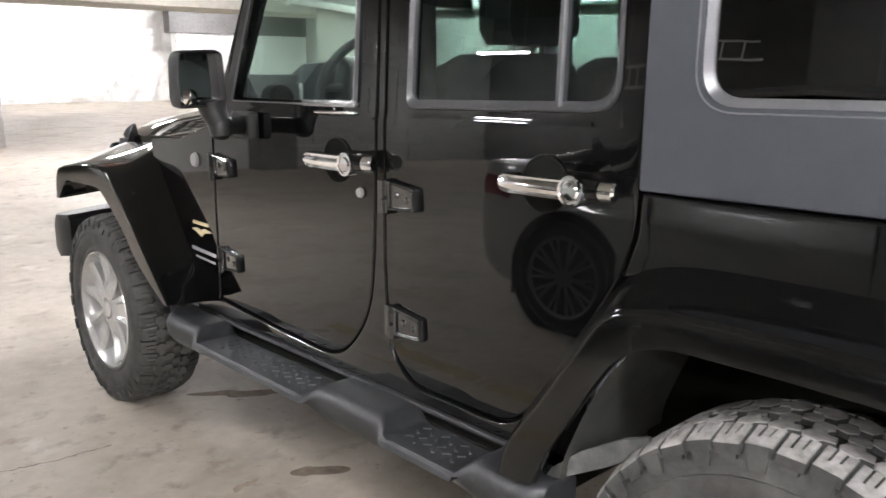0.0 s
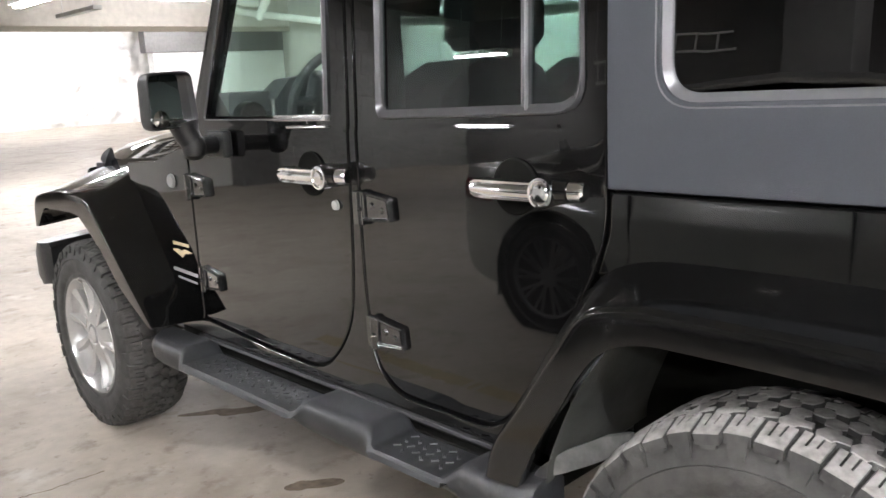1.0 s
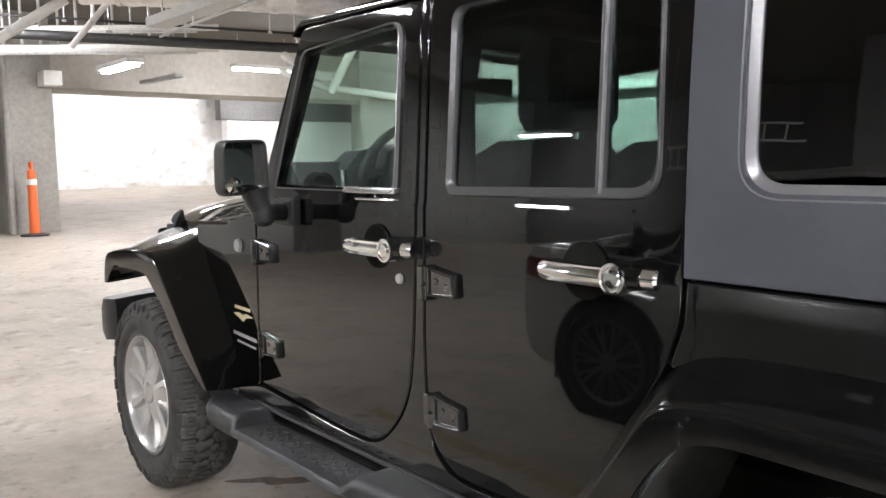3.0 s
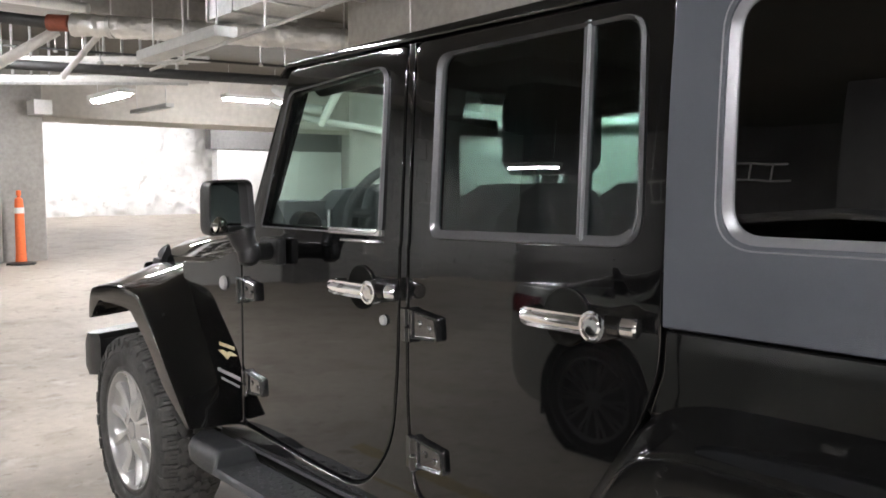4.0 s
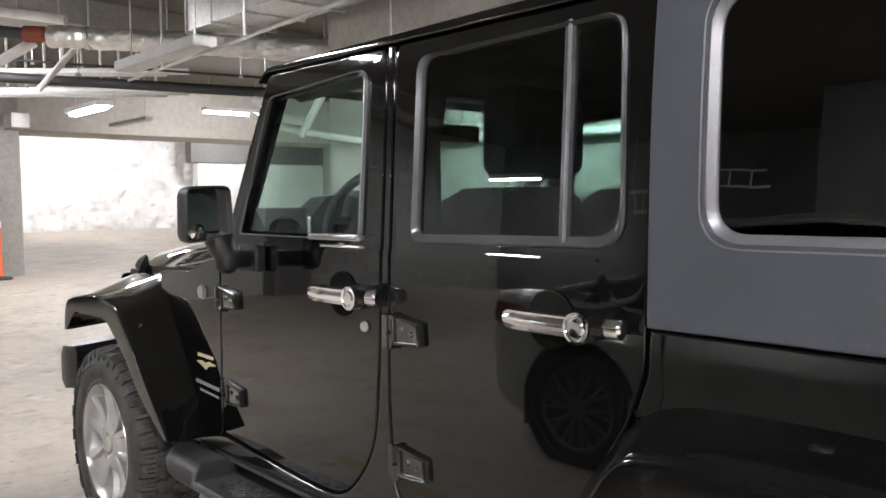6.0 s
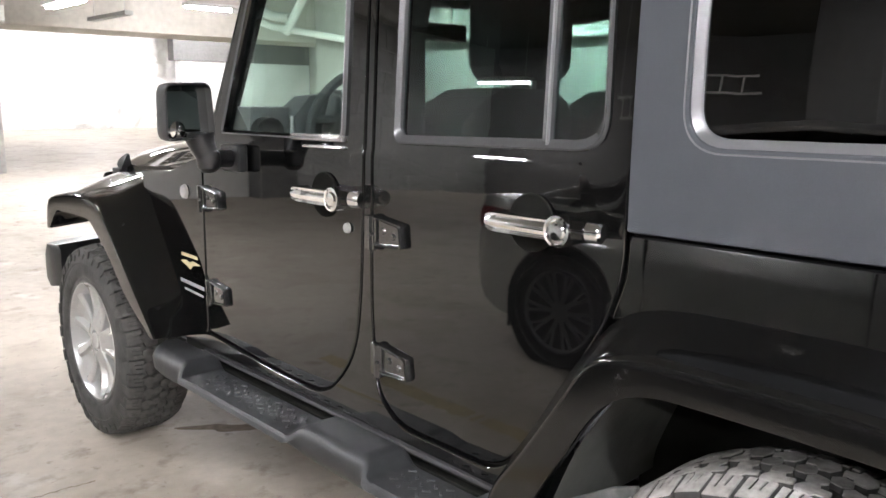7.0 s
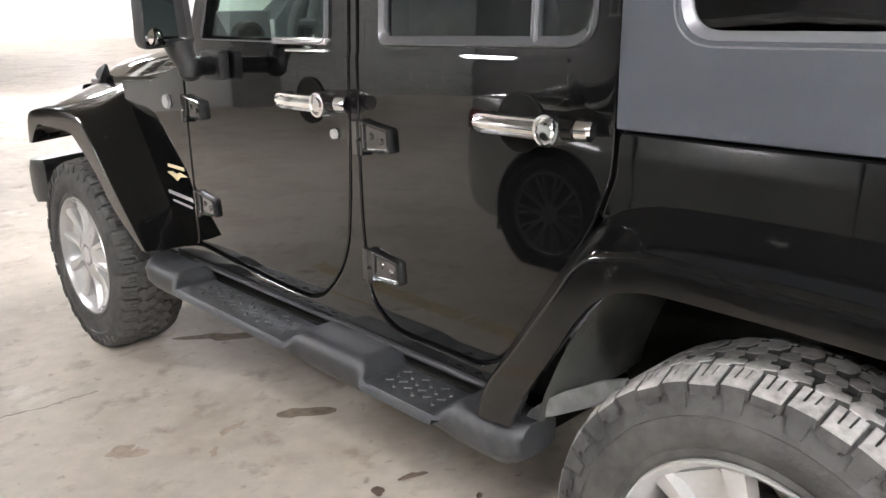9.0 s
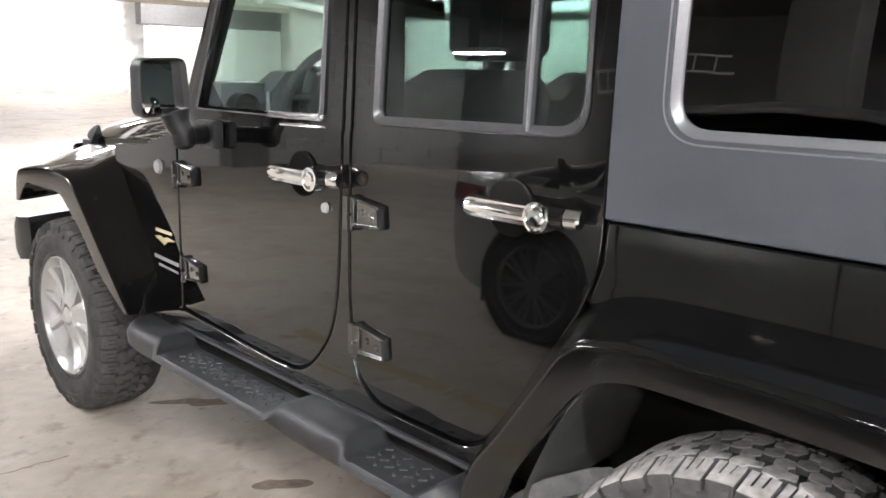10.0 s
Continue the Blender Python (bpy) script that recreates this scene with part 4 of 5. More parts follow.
# running boards
def running_board(s):
    """A moulded plastic step: a raised tube with two broad lowered treads."""
    rows = []
    N = 96
    for k in range(N + 1):
        y = 2.175 - 1.795 * k / N

        def bump(a, b, w=0.045):
            u = max(0.0, min(1.0, (a - y) / w)) * max(0.0, min(1.0, (y - b) / w))
            return u * u * (3 - 2 * u)
        p = max(bump(1.90, 1.17), bump(0.90, 0.565))
        e = 1 - max(0, (y - 2.09) / 0.09) ** 2 * 0.35
        e *= 1 - max(0, (0.44 - y) / 0.07) ** 2 * 0.30
        zt = 0.553 - 0.036 * p
        xo = -0.945 - 0.025 * p
        xi = -0.80
        zb = 0.452 + 0.03 * p
        zb, xo = zt - (zt - zb) * e, xi + (xo - xi) * e
        rows.append([(xi, y, zt - 0.015), (xi - 0.02, y, zt), (xo + 0.035 - 0.02 * p, y, zt + 0.002 * (1 - p)), (xo + 0.012, y, zt - 0.010 + 0.006 * p), (xo, y, zt - 0.03 + 0.012 * p), (xo + 0.005, y, zb + 0.03), (xo + 0.03, y, zb), (xi - 0.02, y, zb), (xi, y, zb + 0.015)])
    st = part("running_board", mirrored(loft(rows, True, True), s), STEP, car, "dark grey moulded plastic running board", angle=50)
    pads = bmesh.new()
    for y0, y1 in ((1.78, 1.22), (0.82, 0.60)):
        n = int((y0 - y1) / 0.034)
        for i in range(n):
            for j in range(3):
                y, x = y0 - 0.034 * i, -0.842 - 0.030 * j - (0.015 if i % 2 else 0)
                d = box(-0.010, 0.010, -0.004, 0.004, -0.003, 0.0016, 0.0014, 1)
                add(pads, turned(d, pose(x, y, 0.5185, 0, 0, 45 if (i + j) % 2 else -45)))
    tread = part("tread_pattern", mirrored(pads, s), STEP, st, "raised diamond tread")
    tread["kind"] = "stuff"
    for y in (1.75, 1.05, 0.6):
        part("step_bracket", mirrored(box(-0.80, -0.5, y - 0.03, y + 0.03, 0.455, 0.49, 0.005), s), PLASTIC, st)


for s in (-1, 1):
    running_board(s)


# wheels
def tyre_mesh(bm_mats, R=0.411, W=0.262, blocks=44):
    """All-terrain tyre round the x axis; outer face at -x. Blocks with dusty tops, toned for light."""
    h = W / 2
    rng = random.Random(7)
    prof = [(-h + 0.035, 0.240), (-h + 0.012, 0.250), (-h + 0.004, 0.262), (-h + 0.006, 0.275), (-h - 0.002, 0.285), (-h - 0.004, 0.32), (-h - 0.001, 0.335), (-h - 0.004, 0.338), (-h + 0.004, 0.36), (-h + 0.014, R - 0.030), (-h + 0.034, R - 0.016), (0, R - 0.011)]
    prof = prof + [(-a, r) for a, r in prof[-2::-1]]
    bm = lathe(prof, 96)
    for f in bm.faces:
        f.material_index = 2 if abs(f.calc_center_median().x) < h - 0.016 and f.calc_center_median().yz.length > 0.36 else 0

    def block(shape, cx, v0, flip, base, top):
        """One tread block from a plan shape of (across, along) in metres, centred at cx and v0."""
        pts = [(cx + u * flip, v0 + v * flip) for u, v in shape]
        mu, mv = sum(p[0] for p in pts) / len(pts), sum(p[1] for p in pts) / len(pts)
        rows = []
        for r, g in ((base, 1.04), (top - 0.002, 1.0), (top, 0.93)):
            row = []
            for u, v in pts:
                uu, a = mu + (u - mu) * g, (mv + (v - mv) * g) / R
                rr = r - 0.75 * max(0.0, abs(uu) - 0.088) ** 1.2
                row.append(bm.verts.new((uu, rr * math.cos(a), rr * math.sin(a))))
            rows.append(row)
        n = len(pts)
        for a, b, mat in ((rows[0], rows[1], 2), (rows[1], rows[2], 1)):
            for q in range(n):
                f = bm.faces.new((a[q], a[(q + 1) % n], b[(q + 1) % n], b[q]))
                f.material_index = mat
        f = bm.faces.new(rows[2])
        f.material_index = 1
    pitch = 2 * math.pi * R / blocks
    comb = [(0.024, -0.026), (0.024, 0.026), (-0.026, 0.026), (-0.026, 0.012), (0.006, 0.011), (0.006, 0.0065), (-0.026, 0.0065), (-0.026, -0.0065), (0.010, -0.0065), (0.010, -0.011), (-0.026, -0.0115), (-0.026, -0.026)]
    comb = [(-u * 1.08, v * pitch / 0.0595) for u, v in comb]
    hook = [(-0.022, -0.020), (-0.004, -0.026), (0.018, -0.018), (0.022, 0.002), (0.010, 0.006), (0.012, 0.022), (-0.008, 0.026), (-0.014, 0.008), (-0.024, 0.004)]
    hook = [(u * 1.10, v * 1.10) for u, v in hook]
    knob = [(-0.016, -0.012), (0.004, -0.017), (0.017, -0.006), (0.015, 0.012), (-0.004, 0.017), (-0.018, 0.006)]
    knob = [(u * 1.08, v * 1.12) for u, v in knob]
    for k in range(blocks):
        v = k * pitch
        for sx in (-1, 1):
            off = v + (0.5 * pitch if sx > 0 else 0)
            block([(u + (0.003 if k % 2 else -0.002), w) for u, w in comb], sx * (h - 0.029), off, -sx if sx > 0 else 1, R - 0.02, R)
            a = off / R
            r0, r1 = R - 0.016, R - (0.060 if k % 2 else 0.046)
            vs = []
            for lift in (0, 1):
                for r, g in ((r0, 0.80), (r1, 0.62)):
                    for sa in (-1, 1):
                        aa = a + sa * pitch / R * 0.5 * (g if not lift else g * 0.9)
                        xx = sx * (h - 0.010 + 0.20 * (r0 - r) + (0.004 if lift else -0.01))
                        vs.append(bm.verts.new((xx, r * math.cos(aa), r * math.sin(aa))))
            for idx in ((4, 5, 7, 6), (0, 1, 5, 4), (2, 6, 7, 3), (0, 4, 6, 2), (1, 3, 7, 5)):
                f = bm.faces.new([vs[q] for q in idx])
                f.material_index = 0
        jit = rng.uniform(-0.003, 0.003)
        block(hook, -0.050, v + 0.25 * pitch + jit, 1, R - 0.018, R + 0.001)
        block(hook, 0.050, v + 0.75 * pitch - jit, -1, R - 0.018, R + 0.001)
        block(knob, -0.012, v + 0.05 * pitch, 1, R - 0.018, R + 0.001)
        block(knob, 0.013, v + 0.55 * pitch, -1, R - 0.018, R + 0.001)
    return bm


def rim_mesh():
    """Five broad double spokes, stepped lip, hub and bolts; outer face at -x."""
    bm = lathe([(0.09, 0.240), (-0.095, 0.240), (-0.122, 0.255), (-0.127, 0.253), (-0.127, 0.248), (-0.112, 0.234), (-0.09, 0.224), (-0.03, 0.215), (0.09, 0.21)], 64)
    for k in range(5):
        a0 = 2 * math.pi * k / 5 + math.radians(90)
        rows = []
        for i in range(9):
            r = 0.045 + 0.182 * i / 8
            w = 0.040 + 0.060 * (i / 8) ** 1.1
            x = -0.108 + 0.010 * math.sin(math.pi * i / 8) - 0.006 * (i / 8)
            row = []
            deep = 0.022 * min(1, max(0, (i - 2) / 2)) * min(1, (8.4 - i) / 1.4)
            for u, dx in ((-1, 0.045), (-1, 0.006), (-0.86, 0.0), (-0.60, 0.0), (-0.48, deep), (0.48, deep), (0.60, 0.0), (0.86, 0.0), (1, 0.006), (1, 0.045)):
                c = u * w
                row.append((x + dx, r * math.cos(a0) - c * math.sin(a0), r * math.sin(a0) + c * math.cos(a0)))
            rows.append(row)
        add(bm, loft(rows, True, True))
    add(bm, lathe([(-0.06, 0.07), (-0.092, 0.075), (-0.098, 0.070), (-0.094, 0.040), (-0.110, 0.036), (-0.113, 0.030), (-0.113, 0)], 32))
    for k in range(5):
        a = 2 * math.pi * (k + 0.5) / 5 + math.radians(90)
        add(bm, turned(lathe([(-0.08, 0.012), (-0.108, 0.011), (-0.112, 0.0)], 6), pose(0, 0.057 * math.cos(a), 0.057 * math.sin(a))))
    return bm


def brake_mesh():
    bm = lathe([(-0.02, 0.0), (-0.02, 0.15), (-0.005, 0.15), (-0.005, 0.0)], 40)
    return add(bm, box(-0.05, 0.03, 0.08, 0.16, -0.09, 0.09, 0.01))


first = None
for y in (-0.102, 2.844):
    for s in (-1, 1):
        if first is None:
            w = part("wheel", rim_mesh(), SILVER, None, "silver five-spoke alloy wheel")
            ty = part("tyre", tyre_mesh(None), [RUBBER, LITDUST, TREAD], w, "black all-terrain tyre with dusty tread blocks toned for light", angle=40)
            br = part("brake_disc", brake_mesh(), DARKIRON, w, "dark brake disc and caliper")
            first = w
        else:
            w = copy_thing(first, Matrix())
        w.parent = car
        w.location = Vector((s * 0.772, y - 1.2, 0.406))
        # front tyres take the tread copy that has shade in its colour
        if y > 1:
            for slot in [o for o in w.children if o.name.startswith("tyre")][0].material_slots:
                slot.link = "OBJECT"
                slot.material = (RUBBER, SHADEDTREAD, TREAD)[slot.slot_index]
        w.rotation_euler = (math.radians(11 if y > 1 else 43), 0, 0 if s < 0 else math.pi)


# mirror on the front door
def side_mirror(s):
    door = fd if s > 0 else [o for o in car.children if o.name.startswith("front_door")][0]
    shell = []
    out = rounded([(-1.064, 1.300), (-1.060, 1.462), (-0.922, 1.466), (-0.910, 1.308)], 0.022, 5)
    cx, cz = -0.99, 1.384
    for y, g in ((1.630, 1.0), (1.650, 1.03), (1.685, 1.0), (1.715, 0.86), (1.730, 0.6)):
        shell.append([(cx + (x - cx) * g, y, cz + (z - cz) * g) for x, z in out])
    bm = loft(shell, True, False)
    bm.faces.new([bm.verts.new(p) for p in shell[-1]])
    inner = [[(cx + (x - cx) * g, y, cz + (z - cz) * g) for x, z in out] for y, g in ((1.630, 1.0), (1.627, 0.96), (1.668, 0.925))]
    add(bm, loft(inner, True))
    bmesh.ops.remove_doubles(bm, verts=bm.verts, dist=1e-5)
    add(bm, tube([(-0.948, 1.662, 1.315), (-0.942, 1.657, 1.28), (-0.932, 1.650, 1.255)], [0.045, 0.038, 0.034], 16))
    add(bm, turned(lathe([(-0.042, 0), (-0.038, 0.018), (-0.025, 0.032), (0, 0.037), (0.025, 0.032), (0.038, 0.018), (0.042, 0)], 20, "z"), pose(-0.928, 1.650, 1.243)))
    add(bm, tube([(-0.925, 1.655, 1.243), (-0.86, 1.70, 1.240), (-0.80, 1.73, 1.238)], [0.03, 0.027, 0.03], 14))
    add(bm, box(-0.822, -0.786, 1.665, 1.785, 1.195, 1.282, 0.014, 3))
    m = part("side_mirror", mirrored(bm, s), PLASTIC, door, "black door mirror with round blind-spot mirror")
    g = loft([[(cx + (x - cx) * 0.93, 1.6455 + 0.2 * (x - cx), cz + (z - cz) * 0.93) for x, z in out], [(cx, 1.6455, cz)] * len(out)], True)
    gl = part("mirror_face", mirrored(g, s), MIRROR, m, "mirror glass")


for s in (-1, 1):
    side_mirror(s)
spot = turned(lathe([(0.0, 0.027), (-0.005, 0.024), (-0.009, 0.012), (-0.010, 0.0)], 24, "y"), pose(-1.028, 1.638, 1.330))
part("blind_spot_mirror", spot, MIRROR, [o for o in car.children if o.name == "front_door"][0])

# cabin
body_part("cabin_floor", add(box(-0.74, 0.74, 0.40, 2.4, 0.50, 0.53, 0), box(-0.48, 0.48, -0.78, 0.40, 0.50, 0.53, 0)), DASH, car)
body_part("firewall", box(-0.74, 0.74, 2.10, 2.14, 0.5, 1.2, 0), DASH, car)
body_part("tail_wall", box(-0.76, 0.76, -0.80, -0.76, 0.5, 1.25, 0.01), PAINT, car)
tg = part("rear_glass", sheet([(-0.62, 1.28), (0.62, 1.28), (0.6, 1.82), (-0.6, 1.82)], 0, 0.004, (), 0), DARKGLASS, car)
tg.rotation_euler = (0, 0, math.radians(90))
tg.location = (0, -0.81 - 1.2 + 1.2 - 1.2, 0)
for s in (-1, 1):
    body_part("tub_side", mirrored(add(box(-0.752, -0.735, 0.40, 2.05, 0.5, 1.30, 0), box(-0.752, -0.735, -0.78, 0.40, 0.97, 1.30, 0)), s), DASH, car)
    body_part("well_wall", mirrored(box(-0.50, -0.48, -0.70, 0.40, 0.38, 0.97, 0), s), WELL, car)
    body_part("roll_bar", mirrored(tube(smooth_path([(-0.62, -0.7, 1.2), (-0.62, -0.68, 1.75), (-0.6, -0.5, 1.83), (-0.6, 1.0, 1.84), (-0.61, 1.5, 1.84), (-0.62, 1.76, 1.83)], 6), 0.033, 12), s), CLOTH, car)
    body_part("roll_hoop", mirrored(tube([(-0.66, 1.06, 0.9), (-0.66, 1.06, 1.6), (-0.62, 1.06, 1.8), (-0.5, 1.06, 1.84), (0, 1.06, 1.845)], 0.035, 12), s), CLOTH, car)
body_part("dashboard", loft([[(x, 2.05, 0.8), (x, 2.03, 1.33), (x, 1.985, 1.435), (x, 1.88, 1.43), (x, 1.82, 1.36), (x, 1.80, 1.1), (x, 1.86, 0.82)] for x in (-0.73, -0.5, 0, 0.5, 0.73)], True, True), DASH, car)
body_part("instrument_hood", loft([[(x, 1.95, 1.40), (x, 1.90, z), (x, 1.80, z), (x, 1.79, 1.3)] for x, z in ((-0.56, 1.40), (-0.5, 1.47), (-0.38, 1.485), (-0.24, 1.47), (-0.18, 1.40))], False), DASH, car)
wheel_at = pose(-0.37, 1.70, 1.385, -66, 0, 0)
steer = turned(tube([(0.19 * math.cos(a), 0.19 * math.sin(a), 0) for a in (2 * math.pi * k / 40 for k in range(41))], 0.017, 10, False), wheel_at)
for a in (0, 180, 270):
    add(steer, turned(tube([(0.03, 0, 0.0), (0.185, 0, 0)], [0.022, 0.014], 8), wheel_at @ pose(0, 0, 0, 0, 0, a)))
add(steer, turned(box(-0.115, 0.115, -0.10, 0.075, -0.02, 0.05, 0.025, 4), wheel_at))
body_part("steering_wheel", steer, DASH, car, "black leather steering wheel")
for x, y, w in ((-0.665, 1.80, 0.05), (-0.30, 1.79, 0.05)):
    vent = body_part("air_vent", turned(lathe([(-0.012, 0), (-0.012, w * 0.8), (-0.02, w), (0.02, w * 1.08)], 28, "y"), pose(x, y, 1.345)), PLASTIC, car, "round black dash vent")
    for dz in (-0.024, 0.0, 0.024):
        body_part("vent_slat", box(x - 0.036, x + 0.036, y - 0.022, y - 0.014, 1.345 + dz - 0.003, 1.345 + dz + 0.003, 0.001), PLASTIC, vent)
# Silver bar put in for a bright upright reflection by the dash.
body_part("dash_streak_bar", tube([(-0.585, 1.795, 1.12), (-0.58, 1.79, 1.30), (-0.575, 1.80, 1.40)], 0.008, 8), SILVER, car, "slim silver bar for a bright upright streak")
body_part("steering_column", tube([(-0.37, 1.71, 1.38), (-0.37, 1.95, 1.28)], 0.04, 12), DASH, car)
body_part("rear_view_mirror", box(-0.13, 0.13, 1.68, 1.71, 1.68, 1.75, 0.02, 3), PLASTIC, car)


def seat(x, y, w, name="seat"):
    cush = loft([[(x - w, yy, 0.62), (x - w, yy, zz - 0.03), (x - w + 0.05, yy, zz), (x + w - 0.05, yy, zz), (x + w, yy, zz - 0.03), (x + w, yy, 0.62)] for yy, zz in ((y - 0.25, 0.88), (y, 0.90), (y + 0.2, 0.93), (y + 0.27, 0.88))], True, True)
    se = body_part(name, cush, CLOTH, car, "dark grey cloth seat")
    back = []
    for z, dy, g in ((0.85, 0.0, 1.0), (1.05, -0.03, 1.0), (1.25, -0.07, 1.03), (1.38, -0.10, 1.0), (1.44, -0.12, 0.80), (1.475, -0.13, 0.55)):
        ww = w * g
        yy = y - 0.24 + dy
        back.append([(x - ww, yy, z), (x - ww, yy + 0.12, z), (x - ww + 0.06, yy + 0.09, z), (x + ww - 0.06, yy + 0.09, z), (x + ww, yy + 0.12, z), (x + ww, yy, z), (x + ww - 0.05, yy - 0.05, z), (x - ww + 0.05, yy - 0.05, z)])
    body_part("seat_back", loft(back, True, True), CLOTH, se)
    for hx in ([x] if w < 0.4 else [x - 0.27, x + 0.27]):
        hb = loft([[(hx - 0.145 * g, y - 0.43 - d, z), (hx - 0.145 * g, y - 0.33 + d * 0.3, z), (hx + 0.145 * g, y - 0.33 + d * 0.3, z), (hx + 0.145 * g, y - 0.43 - d, z)] for z, g, d in ((1.50, 0.8, 0.0), (1.535, 1, 0.01), (1.70, 1, 0.015), (1.76, 0.85, 0.0))], True, True)
        body_part("headrest", bevel_sharp(hb, 0.02, 2), CLOTH, se)
        for dx in (-0.06, 0.06):
            body_part("headrest_post", tube([(hx + dx, y - 0.38, 1.45), (hx + dx, y - 0.38, 1.52)], 0.007, 8), STEEL, se)


seat(-0.36, 1.33, 0.275)
seat(0.32, 1.37, 0.285)
seat(0.0, 0.12, 0.46, "rear_bench")
body_part("underbody", box(-0.45, 0.45, -0.75, 3.4, 0.36, 0.5, 0.02), PLASTIC, car)
for y in (-0.102, 2.844):
    part("axle", tube([(-0.72, y, 0.406), (0.72, y, 0.406)], 0.045, 12), PLASTIC, car)


# badges: writing is left as plain bars
def badges():
    cs = [o for o in car.children if o.name == "cowl_side"][0]
    wing = sheet([(2.182, 0.842), (2.14, 0.849), (2.112, 0.842), (2.085, 0.851), (2.028, 0.842), (2.085, 0.834), (2.108, 0.818), (2.14, 0.830)], -0.7872, -0.7835, (), 0.0005)
    part("emblem", wing, YELLOW, cs, "gold winged emblem")
    part("trim_name", sheet([(2.172, 0.862), (2.172, 0.874), (2.050, 0.872), (2.050, 0.860)], -0.7868, -0.7835, (), 0.0005), YELLOW, cs, "gold bar")
    part("model_name", sheet([(2.190, 0.763), (2.190, 0.776), (2.008, 0.768), (2.008, 0.755)], -0.7868, -0.7835, (), 0.0005), DECAL, cs, "silver bar")
    part("model_name", sheet([(2.160, 0.737), (2.160, 0.745), (2.015, 0.737), (2.015, 0.729)], -0.7868, -0.7835, (), 0.0005), DECAL, cs, "silver bar")
    part("round_badge", turned(lathe([(-0.796, 0), (-0.795, 0.022), (-0.785, 0.026)], 24), pose(0, 2.121, 1.098)), DECAL, cs, "round silver badge")


badges()
for b, h in add_bolt:
    part("bolt", b, HINGE, h.parent)


# ---- grey saloon car in the next bay ----
def saloon():
    X0, X1 = -2.93, -4.73
    CX = (X0 + X1) / 2
    t = thing("saloon_car", (CX, 0.7, 0), "grey saloon car with black multi-spoke wheels", "car")
    RW, FW, R = 2.13, -0.60, 0.335

    half = (X0 - X1) / 2

    def belt(y):
        return 0.93 + 0.03 * (y / 3) - (0.10 * (-0.2 - y) if y < -0.2 else 0)

    def width(y):
        """Half width of the body, drawn in round the corners."""
        d = 0.40 * max(0.0, y - 2.3) ** 2 + 0.45 * max(0.0, -0.9 - y) ** 2
        return half - d - 6.0 * max(0.0, y - 2.88) ** 2 - 2.0 * max(0.0, -1.4 - y) ** 2

    def section(y):
        w, b = width(y), belt(y) - 2.2 * max(0.0, y - 2.86) ** 2
        up = 0.5 * max(0.0, y - 2.6) ** 2 + 0.06 * max(0.0, y - 2.5)
        side = [(0.93, 0.20 + up), (0.975, 0.27 + up), (0.995, 0.42 + up * 0.5), (1.0, 0.58), (0.992, 0.70), (0.985, 0.735), (0.962, 0.84), (0.94, b - 0.015), (0.90, b + 0.012), (0.6, b + 0.03)]
        pts = [(CX - w * u, y, z) for u, z in side] + [(CX, y, b + 0.04)] + [(CX + w * u, y, z) for u, z in side[::-1]]
        return pts
    ys = [-1.6, -1.55, -1.45, -1.3, -1.1, -0.9, -0.5, 0, 0.6, 1.2, 1.8, 2.2, 2.4, 2.55, 2.7, 2.8, 2.88, 2.95, 3.0, 3.03]
    part("body_shell", loft([section(y) for y in ys], True, True), GREYCAR, t, "grey metallic body shell", angle=50)
    for s, x in ((1, X0), (-1, X1)):
        for wy in (FW, RW):
            # Flat black disc stands in for the arch's shaded opening.
            part("dark_arch_disc", turned(lathe([(0, 0.0), (0, 0.385), (-0.02 * s, 0.39)], 40), pose(x + 0.004 * s, wy, R)), WELL, t)
        for y0 in (1.62, 0.55, -0.35):
            part("door_gap", box(x + 0.001 * s, x - 0.03 * s, y0 - 0.004, y0 + 0.004, 0.3, 0.9, 0), WELL, t)
    for s, x in ((1, X0), (-1, X1)):
        part("mud_flap", box(x - 0.01 * s, x - 0.22 * s, RW + 0.375, RW + 0.40, 0.16, 0.42, 0.008), PLASTIC, t)
    part("bumper_vent", box(CX - 0.55, CX + 0.55, 3.0, 3.04, 0.27, 0.40, 0.01), PLASTIC, t)

    def across(y, z, w, crown):
        return [(CX + u * w, y, z + crown * (1 - u * u)) for u in (-1, -0.8, -0.5, 0, 0.5, 0.8, 1)]
    roof_pts = [(2.52, 0.985, 0.66), (2.15, 1.16, 0.62), (1.78, 1.32, 0.59), (1.40, 1.41, 0.575), (1.0, 1.44, 0.575), (0.62, 1.42, 0.58), (0.28, 1.33, 0.60), (-0.15, 1.13, 0.65), (-0.5, 0.94, 0.72)]
    roof = [across(y, z, w, 0.03) for y, z, w in roof_pts]
    part("roof", loft(roof[2:7]), GREYCAR, t)
    part("rear_screen", loft(roof[:3]), CARGLASS, t)
    part("windscreen", loft(roof[6:]), CARGLASS, t)
    for s in (-1, 1):
        rows = []
        for y, z, w in roof_pts[1:-1]:
            rows.append([(CX + s * (half - 0.06), y, belt(y)), (CX + s * (half - 0.08), y, belt(y) + 0.02), (CX + s * w, y, z)])
        side = loft(rows)
        part("side_glass", side, CARGLASS, t, "dark side windows")
        # Roof frame in bright metal stands in for the roof edge's highlight.
        part("roof_frame", tube([(CX + s * w, y, z + 0.005) for y, z, w in roof_pts], 0.03, 8), GLINTSTRIP, t, "bright rim put in for the lit roof edge")
        for y0, y1 in ((0.85, 0.8), (1.95, 1.62)):
            part("pillar", tube([(CX + s * (half - 0.06), y0, belt(y0)), (CX + s * 0.58, y1, 1.34 if y1 < 1 else 1.31)], 0.028, 8), GREYCAR if y0 > 1 else BLACKRIM, t)
